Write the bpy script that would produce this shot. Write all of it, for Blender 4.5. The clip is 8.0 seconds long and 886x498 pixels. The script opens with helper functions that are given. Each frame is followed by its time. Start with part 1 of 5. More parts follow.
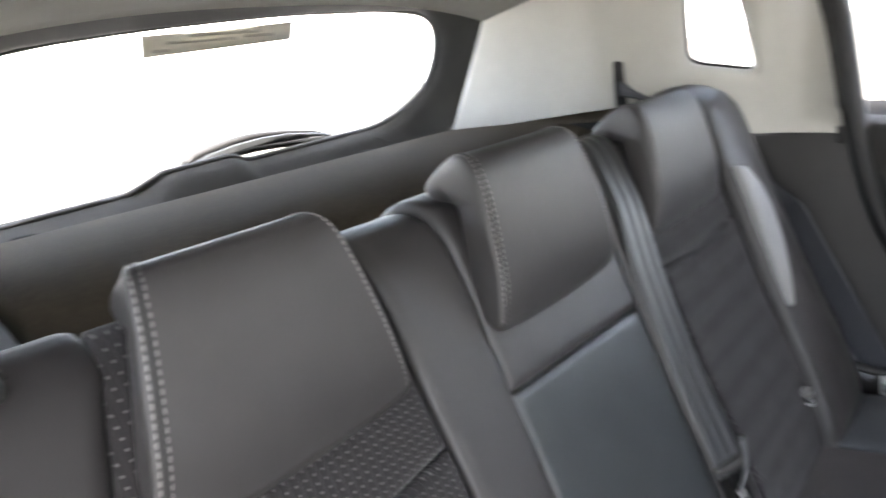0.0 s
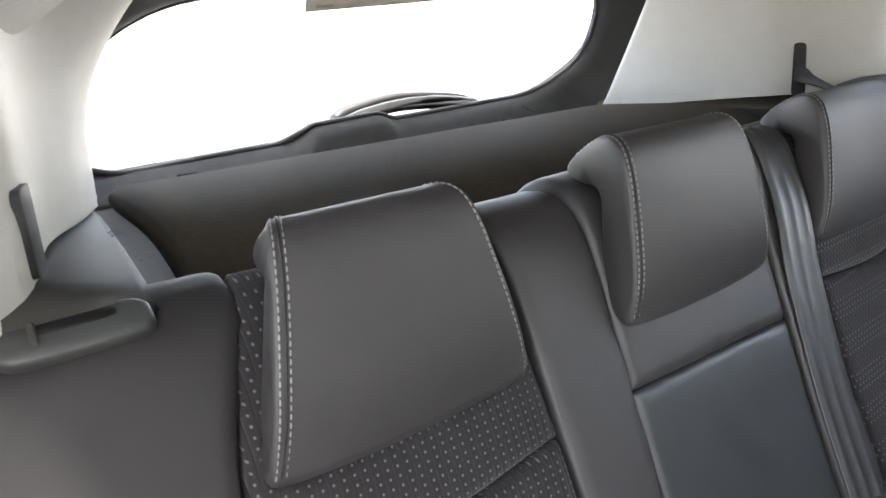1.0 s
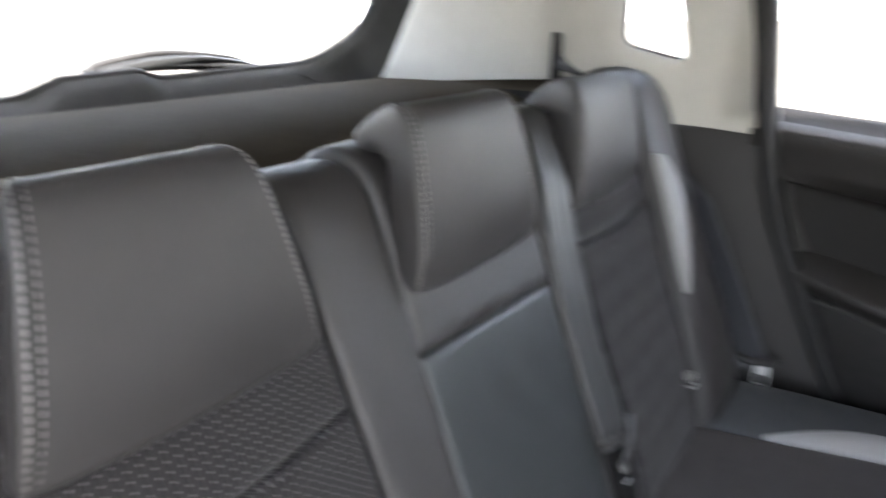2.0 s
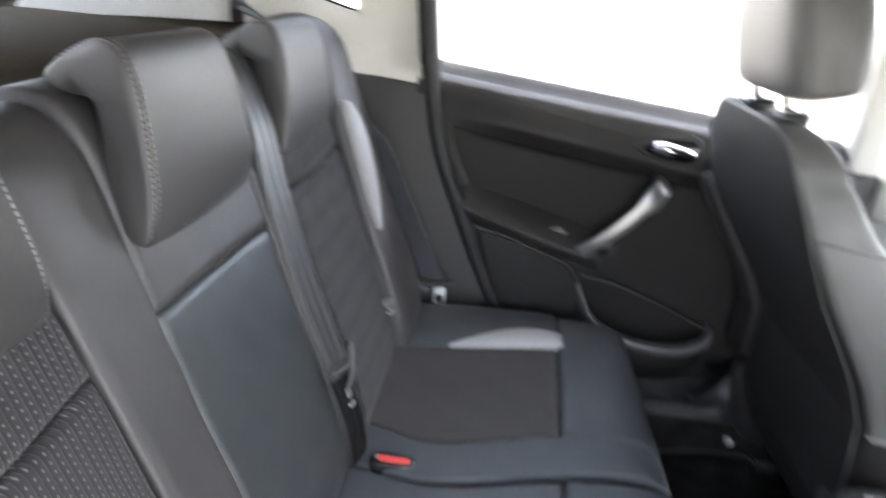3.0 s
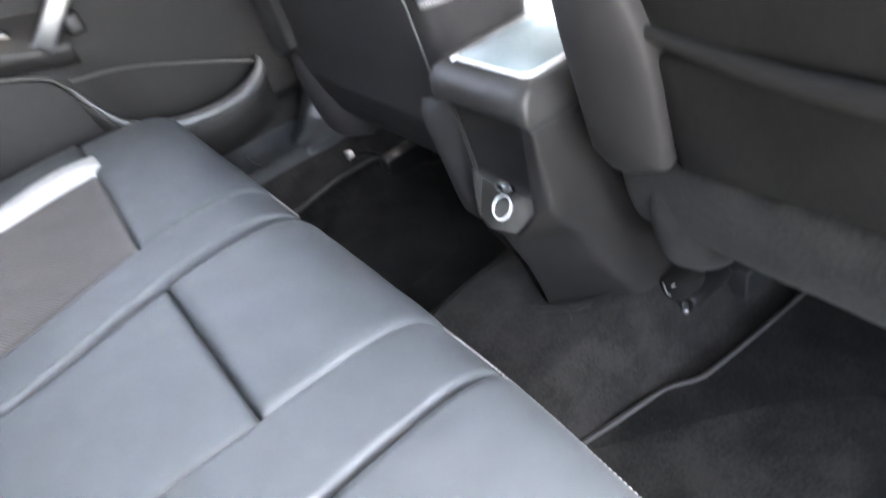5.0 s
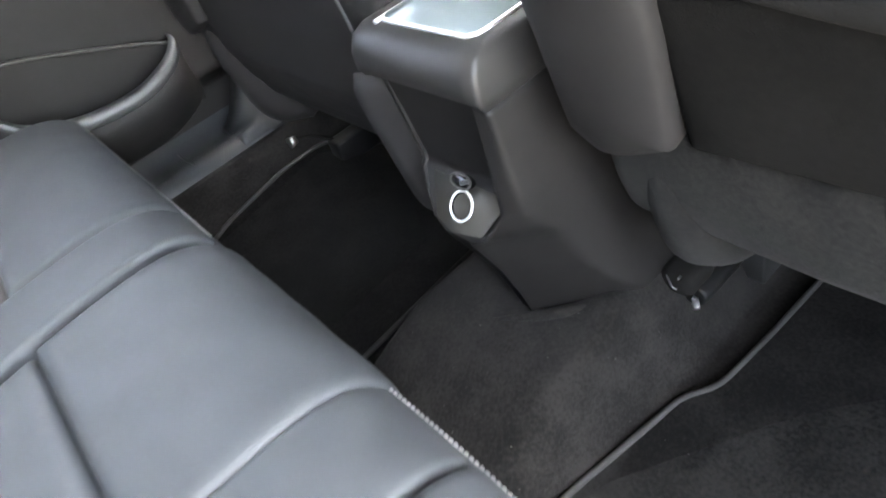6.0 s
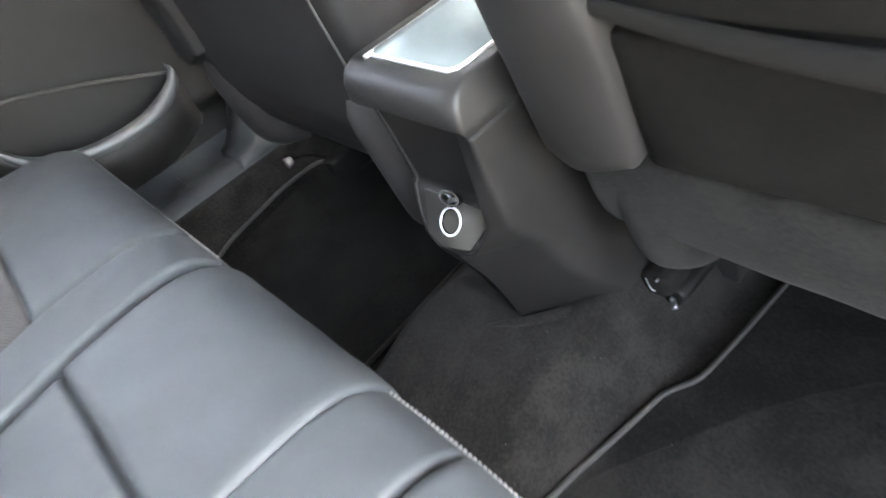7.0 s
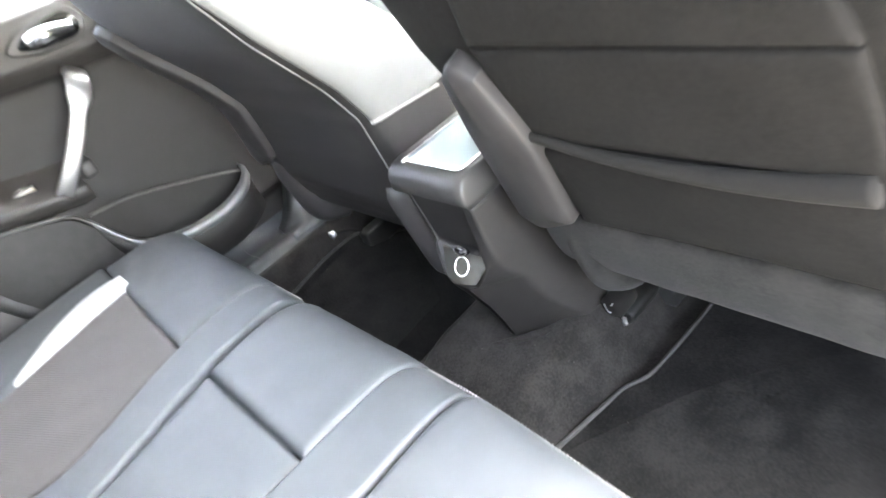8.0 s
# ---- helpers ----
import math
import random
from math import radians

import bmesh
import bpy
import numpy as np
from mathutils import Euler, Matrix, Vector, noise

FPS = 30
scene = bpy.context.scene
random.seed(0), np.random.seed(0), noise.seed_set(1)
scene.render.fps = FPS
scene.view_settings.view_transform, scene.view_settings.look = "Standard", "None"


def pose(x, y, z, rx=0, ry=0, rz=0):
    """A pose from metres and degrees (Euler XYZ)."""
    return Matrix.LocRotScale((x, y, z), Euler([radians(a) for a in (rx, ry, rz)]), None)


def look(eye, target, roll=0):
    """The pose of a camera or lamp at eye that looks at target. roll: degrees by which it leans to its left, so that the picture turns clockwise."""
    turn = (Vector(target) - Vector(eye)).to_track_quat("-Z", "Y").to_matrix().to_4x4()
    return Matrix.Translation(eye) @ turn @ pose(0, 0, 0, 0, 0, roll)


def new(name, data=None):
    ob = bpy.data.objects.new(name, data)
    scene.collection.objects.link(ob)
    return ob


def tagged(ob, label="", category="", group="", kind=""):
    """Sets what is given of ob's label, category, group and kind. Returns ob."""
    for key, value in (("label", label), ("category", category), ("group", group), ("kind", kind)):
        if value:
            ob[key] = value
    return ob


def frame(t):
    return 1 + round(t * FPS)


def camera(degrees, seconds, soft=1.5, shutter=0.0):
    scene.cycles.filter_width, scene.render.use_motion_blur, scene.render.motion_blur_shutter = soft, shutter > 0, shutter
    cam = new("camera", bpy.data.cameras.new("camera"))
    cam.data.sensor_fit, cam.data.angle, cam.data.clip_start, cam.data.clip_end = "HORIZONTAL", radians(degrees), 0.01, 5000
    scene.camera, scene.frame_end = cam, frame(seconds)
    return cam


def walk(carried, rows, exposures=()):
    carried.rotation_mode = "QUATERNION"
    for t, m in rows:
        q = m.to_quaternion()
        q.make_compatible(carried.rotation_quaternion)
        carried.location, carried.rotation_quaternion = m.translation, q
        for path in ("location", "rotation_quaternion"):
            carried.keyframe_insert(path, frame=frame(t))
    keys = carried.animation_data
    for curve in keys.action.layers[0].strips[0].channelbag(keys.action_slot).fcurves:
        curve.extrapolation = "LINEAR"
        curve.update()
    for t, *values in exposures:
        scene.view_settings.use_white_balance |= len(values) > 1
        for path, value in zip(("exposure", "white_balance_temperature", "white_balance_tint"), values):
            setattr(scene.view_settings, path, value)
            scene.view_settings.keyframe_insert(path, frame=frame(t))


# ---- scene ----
cam = camera(68.4, 8.0, shutter=0.9)
PATH = [
    (0, (-0.577, 0.361, 0.981), (0.826, 1.695, 0.478), -9.2),
    (0.5, (-0.572, 0.37, 0.985), (0.635, 1.886, 0.49), -6.8),
    (1, (-0.568, 0.373, 0.987), (0.518, 1.959, 0.433), -5.6),
    (1.2, (-0.561, 0.376, 0.992), (0.430, 1.788, 0.480), -5.1),
    (2.3, (-0.579, 0.403, 0.975), (0.952, 1.119, 0.357), 2.2),
    (2.5, (-0.593, 0.419, 0.98), (1.183, 1.011, 0.278), 4.0),
    (3, (-0.621, 0.441, 0.975), (1.229, 0.569, 0.224), 5.8),
    (3.2, (-0.638, 0.428, 0.977), (1.011, 0.433, 0.255), 3.5),
    (3.5, (-0.619, 0.434, 0.945), (1.171, 0.14, 0.102), 0.9),
    (4, (-0.594, 0.387, 0.899), (1.09, -0.147, -0.037), -5.8),
    (4.2, (-0.579, 0.382, 0.860), (0.895, -0.160, -0.021), -8.9),
    (4.5, (-0.544, 0.354, 0.797), (1.02, -0.347, -0.233), -11.7),
    (5, (-0.485, 0.299, 0.7), (0.93, -0.448, -0.501), -16.5),
    (5.2, (-0.464, 0.279, 0.674), (0.790, -0.380, -0.436), -17.7),
    (6.3, (-0.373, 0.177, 0.632), (0.833, -0.474, -0.533), -22.1),
    (6.5, (-0.373, 0.175, 0.632), (0.977, -0.555, -0.651), -22.3),
    (7, (-0.415, 0.204, 0.664), (0.934, -0.537, -0.613), -23.1),
    (7.5, (-0.507, 0.261, 0.734), (0.888, -0.531, -0.46), -23.2),
    (7.7, (-0.559, 0.284, 0.765), (0.727, -0.439, -0.266), -24.0),
    (8, (-0.626, 0.344, 0.814), (0.811, -0.507, -0.286), -24.3),
]
EXPOSURES = [  # seconds, stops, kelvin, tint
    (0, 3.76, 6550, 10), (1, 3.53, 6550, 10), (2.5, 3.83, 6500, 10), (3, 4.13, 6500, 10), (3.5, 4.85, 6500, 9),
    (4, 5.25, 6550, 10), (4.5, 5.52, 6480, 10), (5, 5.86, 6600, 10), (6.5, 5.70, 6920, 7), (7, 5.85, 6950, 7), (8, 6.46, 6900, 8),
]
walk(cam, [(t, look(eye, target, roll)) for t, eye, target, roll in PATH], EXPOSURES)

# ---- world, sun, exposure ----
sky_world = bpy.data.worlds.new("sky")
scene.world = sky_world
sky_world.use_nodes = True
wn = sky_world.node_tree
sky = wn.nodes.new("ShaderNodeTexSky")
sky.sky_type = "NISHITA"
sky.sun_disc = False
sky.sun_elevation, sky.sun_rotation = radians(62), radians(209)
sky.air_density, sky.dust_density = 1.0, 4.0
wn.nodes["Background"].inputs["Strength"].default_value = 0.15
haze = wn.nodes.new("ShaderNodeHueSaturation")
haze.inputs["Saturation"].default_value = 0.6
wn.links.new(sky.outputs[0], haze.inputs["Color"])
wn.links.new(haze.outputs[0], wn.nodes["Background"].inputs["Color"])
sun = new("sun", bpy.data.lights.new("sun", "SUN"))
sun.data.energy, sun.data.angle, sun.data.color = 2.6, radians(10), (1.0, 0.96, 0.9)
sun.matrix_world = look((0, 0, 0), (0.22, 0.40, -0.89))


# ---- materials ----
def mat(name, color, rough=0.5, metal=0.0, vary=0.15, scale=30.0, bump=0.1, grain=900.0, coat=0.0, spec=0.5, big=4.0, spread=0.4):
    """A surface with two scales of colour change and a fine relief."""
    m = bpy.data.materials.new(name)
    m.use_nodes = True
    nt = m.node_tree
    b = nt.nodes["Principled BSDF"]
    co = nt.nodes.new("ShaderNodeTexCoord")
    n1 = nt.nodes.new("ShaderNodeTexNoise")
    n1.inputs["Scale"].default_value, n1.inputs["Detail"].default_value = scale, 4
    n2 = nt.nodes.new("ShaderNodeTexNoise")
    n2.inputs["Scale"].default_value, n2.inputs["Detail"].default_value = big, 3
    n3 = nt.nodes.new("ShaderNodeTexNoise")
    n3.inputs["Scale"].default_value, n3.inputs["Detail"].default_value = grain, 2
    for n in (n1, n2, n3):
        nt.links.new(co.outputs["Object"], n.inputs["Vector"])
    add = nt.nodes.new("ShaderNodeMath")
    add.operation = "ADD"
    nt.links.new(n1.outputs["Fac"], add.inputs[0])
    nt.links.new(n2.outputs["Fac"], add.inputs[1])
    mr = nt.nodes.new("ShaderNodeMapRange")
    mr.inputs["From Min"].default_value, mr.inputs["From Max"].default_value = 1 - spread, 1 + spread
    mr.inputs["To Min"].default_value, mr.inputs["To Max"].default_value = 1 - vary, 1 + vary
    nt.links.new(add.outputs[0], mr.inputs["Value"])
    mix = nt.nodes.new("ShaderNodeVectorMath")
    mix.operation = "SCALE"
    mix.inputs[0].default_value = color[:3]
    nt.links.new(mr.outputs[0], mix.inputs["Scale"])
    nt.links.new(mix.outputs[0], b.inputs["Base Color"])
    rr = nt.nodes.new("ShaderNodeMapRange")
    rr.inputs["To Min"].default_value, rr.inputs["To Max"].default_value = max(rough - 0.08, 0.02), min(rough + 0.08, 1)
    nt.links.new(n2.outputs["Fac"], rr.inputs["Value"])
    nt.links.new(rr.outputs[0], b.inputs["Roughness"])
    b.inputs["Metallic"].default_value = metal
    b.inputs["Specular IOR Level"].default_value = spec
    b.inputs["Coat Weight"].default_value = coat
    if bump:
        bp = nt.nodes.new("ShaderNodeBump")
        bp.inputs["Strength"].default_value, bp.inputs["Distance"].default_value = bump, 0.0006
        nt.links.new(n3.outputs["Fac"], bp.inputs["Height"])
        nt.links.new(bp.outputs[0], b.inputs["Normal"])
    return m


def add_sheen(m, weight, rough=0.6):
    b = m.node_tree.nodes["Principled BSDF"]
    b.inputs["Specular IOR Level"].default_value = 0.08
    b.inputs["Sheen Weight"].default_value, b.inputs["Sheen Roughness"].default_value = weight, rough
    return m


LEATHER = mat("dark_leather", (0.036, 0.0338, 0.0335), 0.50, bump=0.3, grain=1400, vary=0.12, spec=0.65)
LEATHER_SEAT = mat("cushion_leather", (0.037, 0.0416, 0.0462), 0.60, bump=0.4, grain=1300, vary=0.18, spec=0.5)
SILVER_CLOTH = mat("silver_grey_leather", (0.29, 0.29, 0.29), 0.52, bump=0.25, grain=1400, vary=0.06)
BACK_CLOTH = add_sheen(mat("black_back_cloth", (0.0058, 0.0053, 0.0049), 0.9, bump=0.7, grain=900, vary=0.35, scale=180, big=12, spread=0.22), 0.004)
LOWER_CLOTH = add_sheen(mat("grey_carpet_skirt", (0.0082, 0.0076, 0.0070), 0.95, bump=0.9, grain=1000, vary=0.6, scale=240, big=25, spread=0.2), 0.03)
CARPET = add_sheen(mat("charcoal_carpet", (0.0106, 0.0097, 0.0091), 0.97, bump=1.0, grain=1100, vary=0.5, scale=260, big=22, spread=0.2), 0.03)
MAT_CLOTH = add_sheen(mat("black_mat_pile", (0.0049, 0.0046, 0.0043), 0.97, bump=1.0, grain=1300, vary=0.8, scale=260, big=18, spread=0.2), 0.02)
BINDING = mat("grey_edge_binding", (0.018, 0.0168, 0.016), 0.8, bump=0.6, grain=900)
SHELF_CLOTH = add_sheen(mat("olive_brown_felt", (0.061, 0.0515, 0.038), 0.95, bump=0.9, grain=900, vary=0.13, scale=150, big=10, spread=0.3), 0.0)
TRIM_DARK = mat("dark_grain_plastic", (0.025, 0.024, 0.0235), 0.50, bump=0.35, grain=700, vary=0.12, spec=0.4)
LATCH_GREY = mat("satin_latch_plastic", (0.042, 0.044, 0.042), 0.42, bump=0.2, grain=700, vary=0.1)
TRIM_GREY = mat("grey_brown_plastic", (0.045, 0.043, 0.039), 0.55, bump=0.35, grain=700, vary=0.12)
DOOR_VINYL = mat("dark_door_vinyl", (0.0110, 0.0100, 0.0093), 0.60, bump=0.4, grain=800, vary=0.15, spec=0.28)
PILLAR = mat("pale_pillar_plastic", (0.54, 0.53, 0.485), 0.55, bump=0.2, grain=600, vary=0.05)
ROOF_CLOTH = mat("pale_roof_cloth", (0.30, 0.295, 0.27), 0.95, bump=0.7, grain=700, vary=0.06)
LEATHER_MID = mat("mid_grey_leather", (0.030, 0.0335, 0.0345), 0.45, bump=0.25, grain=1400, vary=0.10, spec=0.8)
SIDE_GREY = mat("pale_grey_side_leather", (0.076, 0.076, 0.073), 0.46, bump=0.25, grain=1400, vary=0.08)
FRAME_DARK = mat("dark_frame_plastic", (0.036, 0.036, 0.034), 0.62, bump=0.4, grain=700, vary=0.18, spec=0.14)
PANEL_DARK = mat("black_grain_plastic", (0.0105, 0.0096, 0.0092), 0.6, bump=0.5, grain=900, vary=0.3, spec=0.3, scale=50, big=9, spread=0.25)
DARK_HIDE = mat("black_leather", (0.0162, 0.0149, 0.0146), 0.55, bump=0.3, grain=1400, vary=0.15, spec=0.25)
UNDER_BLACK = mat("flat_black", (0.005, 0.005, 0.005), 0.55, bump=0.2, vary=0.3, spec=0.3)
# Darkened copy of the seat leather; shade on those parts is in the colour.
LEATHER_SHADED = mat("shaded_leather_copy", (0.0200, 0.0184, 0.0184), 0.6, bump=0.3, grain=1400, vary=0.12, spec=0.32)
RIM_GREY = mat("grey_rim_plastic", (0.075, 0.077, 0.079), 0.42, bump=0.3, grain=700, vary=0.12)
SILL_PLASTIC = mat("smooth_sill_plastic", (0.028, 0.030, 0.032), 0.30, bump=0.2, grain=700, vary=0.15, spec=0.6)
CAP_SATIN = mat("satin_cap_plastic", (0.0190, 0.0178, 0.0170), 0.50, bump=0.3, grain=800, vary=0.12, spec=0.45)
CONSOLE_SIDE = mat("black_console_plastic", (0.0095, 0.0086, 0.0083), 0.55, bump=0.5, grain=900, vary=0.3, spec=0.3, scale=50, big=9, spread=0.25)
RAIL_BROWN = mat("brown_grey_rail_vinyl", (0.0220, 0.0198, 0.0184), 0.55, bump=0.5, grain=500, vary=0.15)
RIM_CLOTH = add_sheen(mat("dark_elastic_cloth", (0.0085, 0.0078, 0.0072), 0.9, bump=0.6, grain=900, vary=0.2), 0.01)
RUBBER = mat("black_rubber", (0.012, 0.012, 0.012), 0.55, bump=0.2)
GLOSS_BLACK = mat("gloss_black", (0.01, 0.01, 0.011), 0.15, bump=0.0)
CHROME = mat("satin_chrome", (0.78, 0.78, 0.78), 0.16, metal=1.0, bump=0.0, vary=0.03)
ALU = mat("satin_aluminium", (0.42, 0.42, 0.42), 0.36, metal=1.0, bump=0.05, vary=0.04)
STEEL = mat("dull_steel", (0.36, 0.36, 0.36), 0.38, metal=1.0, bump=0.1, vary=0.2)
THREAD = mat("white_thread", (0.23, 0.22, 0.215), 0.8, bump=0.0, vary=0.1)
WEBBING = mat("grey_webbing", (0.036, 0.037, 0.038), 0.36, bump=0.3, grain=1500, vary=0.1, spec=0.8)
BELT_DARK = mat("black_webbing", (0.050, 0.052, 0.058), 0.38, bump=0.3, grain=1500, vary=0.1)
RED = mat("red_release_button", (0.55, 0.035, 0.03), 0.4, bump=0.0, vary=0.05)
LID_SKY_GREY = mat("sky_tinted_lid", (0.20, 0.235, 0.245), 0.25, bump=0.1, vary=0.05)
PAPER = mat("cream_sticker_paper", (0.80, 0.76, 0.66), 0.7, bump=0.0, vary=0.04)
INK = mat("faded_ink", (0.55, 0.52, 0.45), 0.8, bump=0.0)
CARD_GREY = mat("grey_door_vinyl", (0.19, 0.188, 0.18), 0.6, bump=0.3, grain=700, vary=0.1)
LEDGE_OLIVE = mat("olive_grey_plastic", (0.026, 0.025, 0.020), 0.7, bump=0.35, grain=700, vary=0.1)
SUPPORT = mat("beige_grey_plastic", (0.046, 0.043, 0.037), 0.6, bump=0.35, grain=700, vary=0.1)
RING = mat("bright_ring_metal", (0.85, 0.85, 0.84), 0.38, metal=0.7, bump=0.0, vary=0.03)
BODY_PAINT = mat("grey_body_paint", (0.22, 0.225, 0.235), 0.35, coat=0.6, bump=0.0, vary=0.04)
CONCRETE = mat("grey_concrete", (0.165, 0.155, 0.135), 0.9, vary=0.12, scale=2.0, big=0.3, bump=0.3, grain=60)


def glass_mat(name, tint=(1, 1, 1)):
    m = bpy.data.materials.new(name)
    m.use_nodes = True
    b = m.node_tree.nodes["Principled BSDF"]
    b.inputs["Base Color"].default_value = (*tint, 1)
    b.inputs["Transmission Weight"].default_value = 1.0
    b.inputs["Roughness"].default_value = 0.0
    b.inputs["IOR"].default_value = 1.02
    return m


GLASS = glass_mat("window_glass")


def dotted_mat(name, base, axes, pitch, band, strength, dot=(0.30, 0.29, 0.29), stagger=True, size=0.04):
    """Charcoal mesh cloth with rows of pale knots in bands; axes: the two ways along the cloth."""
    m = add_sheen(mat(name, base, 0.85, bump=0.6, grain=900, vary=0.12, spec=0.25), 0.1)
    nt = m.node_tree
    b = nt.nodes["Principled BSDF"]
    co = nt.nodes.new("ShaderNodeTexCoord")
    sp = nt.nodes.new("ShaderNodeSeparateXYZ")
    nt.links.new(co.outputs["Object"], sp.inputs[0])

    def math_(op, a, v=None, w=None):
        n = nt.nodes.new("ShaderNodeMath")
        n.operation = op
        for k, q in enumerate((a, v, w)):
            if q is None:
                continue
            if isinstance(q, (int, float)):
                n.inputs[k].default_value = q
            else:
                nt.links.new(q, n.inputs[k])
        return n.outputs[0]

    u = math_("DIVIDE", sp.outputs[axes[0]], pitch[0])
    v = math_("DIVIDE", sp.outputs[axes[1]], pitch[1])
    if stagger:
        u = math_("ADD", u, math_("MULTIPLY", math_("MODULO", math_("FLOOR", v), 2.0), 0.5))
    du = math_("SUBTRACT", math_("FRACT", u), 0.5)
    dv = math_("SUBTRACT", math_("FRACT", v), 0.5)
    r2 = math_("ADD", math_("MULTIPLY", math_("MULTIPLY", du, du), 1.3), math_("MULTIPLY", math_("MULTIPLY", dv, dv), 0.8))
    spot = math_("SUBTRACT", 1.0, math_("SMOOTH_MIN", math_("DIVIDE", r2, size), 1.0, 0.3))
    fr = math_("FRACT", math_("DIVIDE", sp.outputs[axes[1]], band[0]))
    spot = math_("MULTIPLY", spot, math_("LESS_THAN", fr, band[1]))
    spot = math_("MAXIMUM", math_("MULTIPLY", spot, strength), 0.0)
    # sunken ribs between the columns of knots
    rib = math_("POWER", math_("MULTIPLY", math_("ABSOLUTE", du), 2.0), 4.0)
    bump = [n for n in nt.nodes if n.type == "BUMP"][0]
    relief = nt.nodes.new("ShaderNodeBump")
    relief.inputs["Strength"].default_value, relief.inputs["Distance"].default_value = 0.8, 0.0012
    nt.links.new(math_("SUBTRACT", math_("MULTIPLY", spot, 0.6), rib), relief.inputs["Height"])
    nt.links.new(bump.outputs[0], relief.inputs["Normal"])
    nt.links.new(relief.outputs[0], b.inputs["Normal"])
    old = b.inputs["Base Color"].links[0].from_socket
    mix = nt.nodes.new("ShaderNodeMixRGB")
    nt.links.new(spot, mix.inputs[0])
    nt.links.new(old, mix.inputs[1])
    mix.inputs[2].default_value = (*dot, 1)
    nt.links.new(mix.outputs[0], b.inputs["Base Color"])
    return m


DOTTED = dotted_mat("dotted_mesh_cloth", (0.019, 0.0175, 0.018), (0, 2), (0.0080, 0.0066), (0.034, 0.995), 0.40, stagger=False, size=0.029)
BANDED = dotted_mat("banded_mesh_cloth", (0.019, 0.0175, 0.018), (0, 2), (0.0078, 0.0060), (0.040, 0.60), 0.50)
SEAT_MESH = dotted_mat("seat_mesh_cloth", (0.041, 0.037, 0.0355), (1, 0), (0.004, 0.004), (0.028, 0.5), 0.16, (0.12, 0.11, 0.105))


# ---- building helpers ----
def mesh_ob(name, verts, faces, material, parent=None, label="", smooth=True):
    me = bpy.data.meshes.new(name)
    me.from_pydata([tuple(map(float, v)) for v in verts], [], [tuple(int(i) for i in f) for f in faces])
    me.materials.append(material)
    if smooth:
        me.polygons.foreach_set("use_smooth", [True] * len(me.polygons))
    me.update()
    ob = new(name, me)
    if parent is not None:
        ob.parent = parent
    return tagged(ob, label)


def thing(name, label, category, group="", kind=""):
    return tagged(new(name), label, category, group, kind)


def part(name, bm, material, parent, label=""):
    me = bpy.data.meshes.new(name)
    bmesh.ops.recalc_face_normals(bm, faces=bm.faces)
    for f in bm.faces:
        f.smooth = material is not GLASS
    bm.to_mesh(me)
    bm.free()
    me.materials.append(material)
    ob = new(name, me)
    ob.parent = parent
    return tagged(ob, label)


def sm(a, b, x):
    t = np.clip((np.asarray(x, float) - a) / (b - a), 0, 1)
    return t * t * (3 - 2 * t)


def spline(points, n):
    """n points evenly along a smooth curve through points."""
    p = np.array(points, float)
    if len(p) == 2:
        return p[0] + (p[1] - p[0]) * np.linspace(0, 1, n)[:, None]
    q = np.vstack([2 * p[0] - p[1], p, 2 * p[-1] - p[-2]])
    out = []
    for i in range(1, len(q) - 2):
        t = np.linspace(0, 1, 24, endpoint=False)[:, None]
        a, b, c, d = q[i - 1], q[i], q[i + 1], q[i + 2]
        out.append(0.5 * (2 * b + (c - a) * t + (2 * a - 5 * b + 4 * c - d) * t ** 2 + (3 * b - a - 3 * c + d) * t ** 3))
    c = np.vstack(out + [p[-1:]])
    s = np.r_[0, np.cumsum(np.linalg.norm(np.diff(c, axis=0), axis=1))]
    w = np.linspace(0, s[-1], n)
    return np.stack([np.interp(w, s, c[:, k]) for k in range(p.shape[1])], 1)


def closed_curve(points, n):
    p = list(map(tuple, points))
    k = len(p)
    c = spline(p[-3:] + p + p[:3], 40 * (k + 6))
    a = np.argmin(np.linalg.norm(c[: 40 * 5] - np.array(p[0]), axis=1))
    b = len(c) // 2 + np.argmin(np.linalg.norm(c[len(c) // 2:] - np.array(p[0]), axis=1))
    c = c[a:b + 1]
    s = np.r_[0, np.cumsum(np.linalg.norm(np.diff(c, axis=0), axis=1))]
    w = np.linspace(0, s[-1], n, endpoint=False)
    return np.stack([np.interp(w, s, c[:, i]) for i in range(c.shape[1])], 1)


def grid_faces(n, m, wrap=False, flip=False, base=0):
    f = []
    for i in range(n - 1):
        for j in range(m if wrap else m - 1):
            k = (j + 1) % m
            q = (base + i * m + j, base + i * m + k, base + (i + 1) * m + k, base + (i + 1) * m + j)
            f.append(q[::-1] if flip else q)
    return f


def loft(rings, cap=True):
    """A skin over rings (k, m, 3), closed round each ring."""
    r = np.array(rings, float)
    k, m, _ = r.shape
    v = r.reshape(-1, 3)
    f = grid_faces(k, m, wrap=True)
    if cap:
        f.append(tuple(range(m))[::-1])
        f.append(tuple((k - 1) * m + j for j in range(m)))
    return v, f


def loft_ob(name, rings, material, parent=None, label="", cap=True):
    v, f = loft(rings, cap)
    bm = bmesh.new()
    vs = [bm.verts.new(p) for p in v]
    for q in f:
        bm.faces.new([vs[i] for i in q])
    return part(name, bm, material, parent, label)


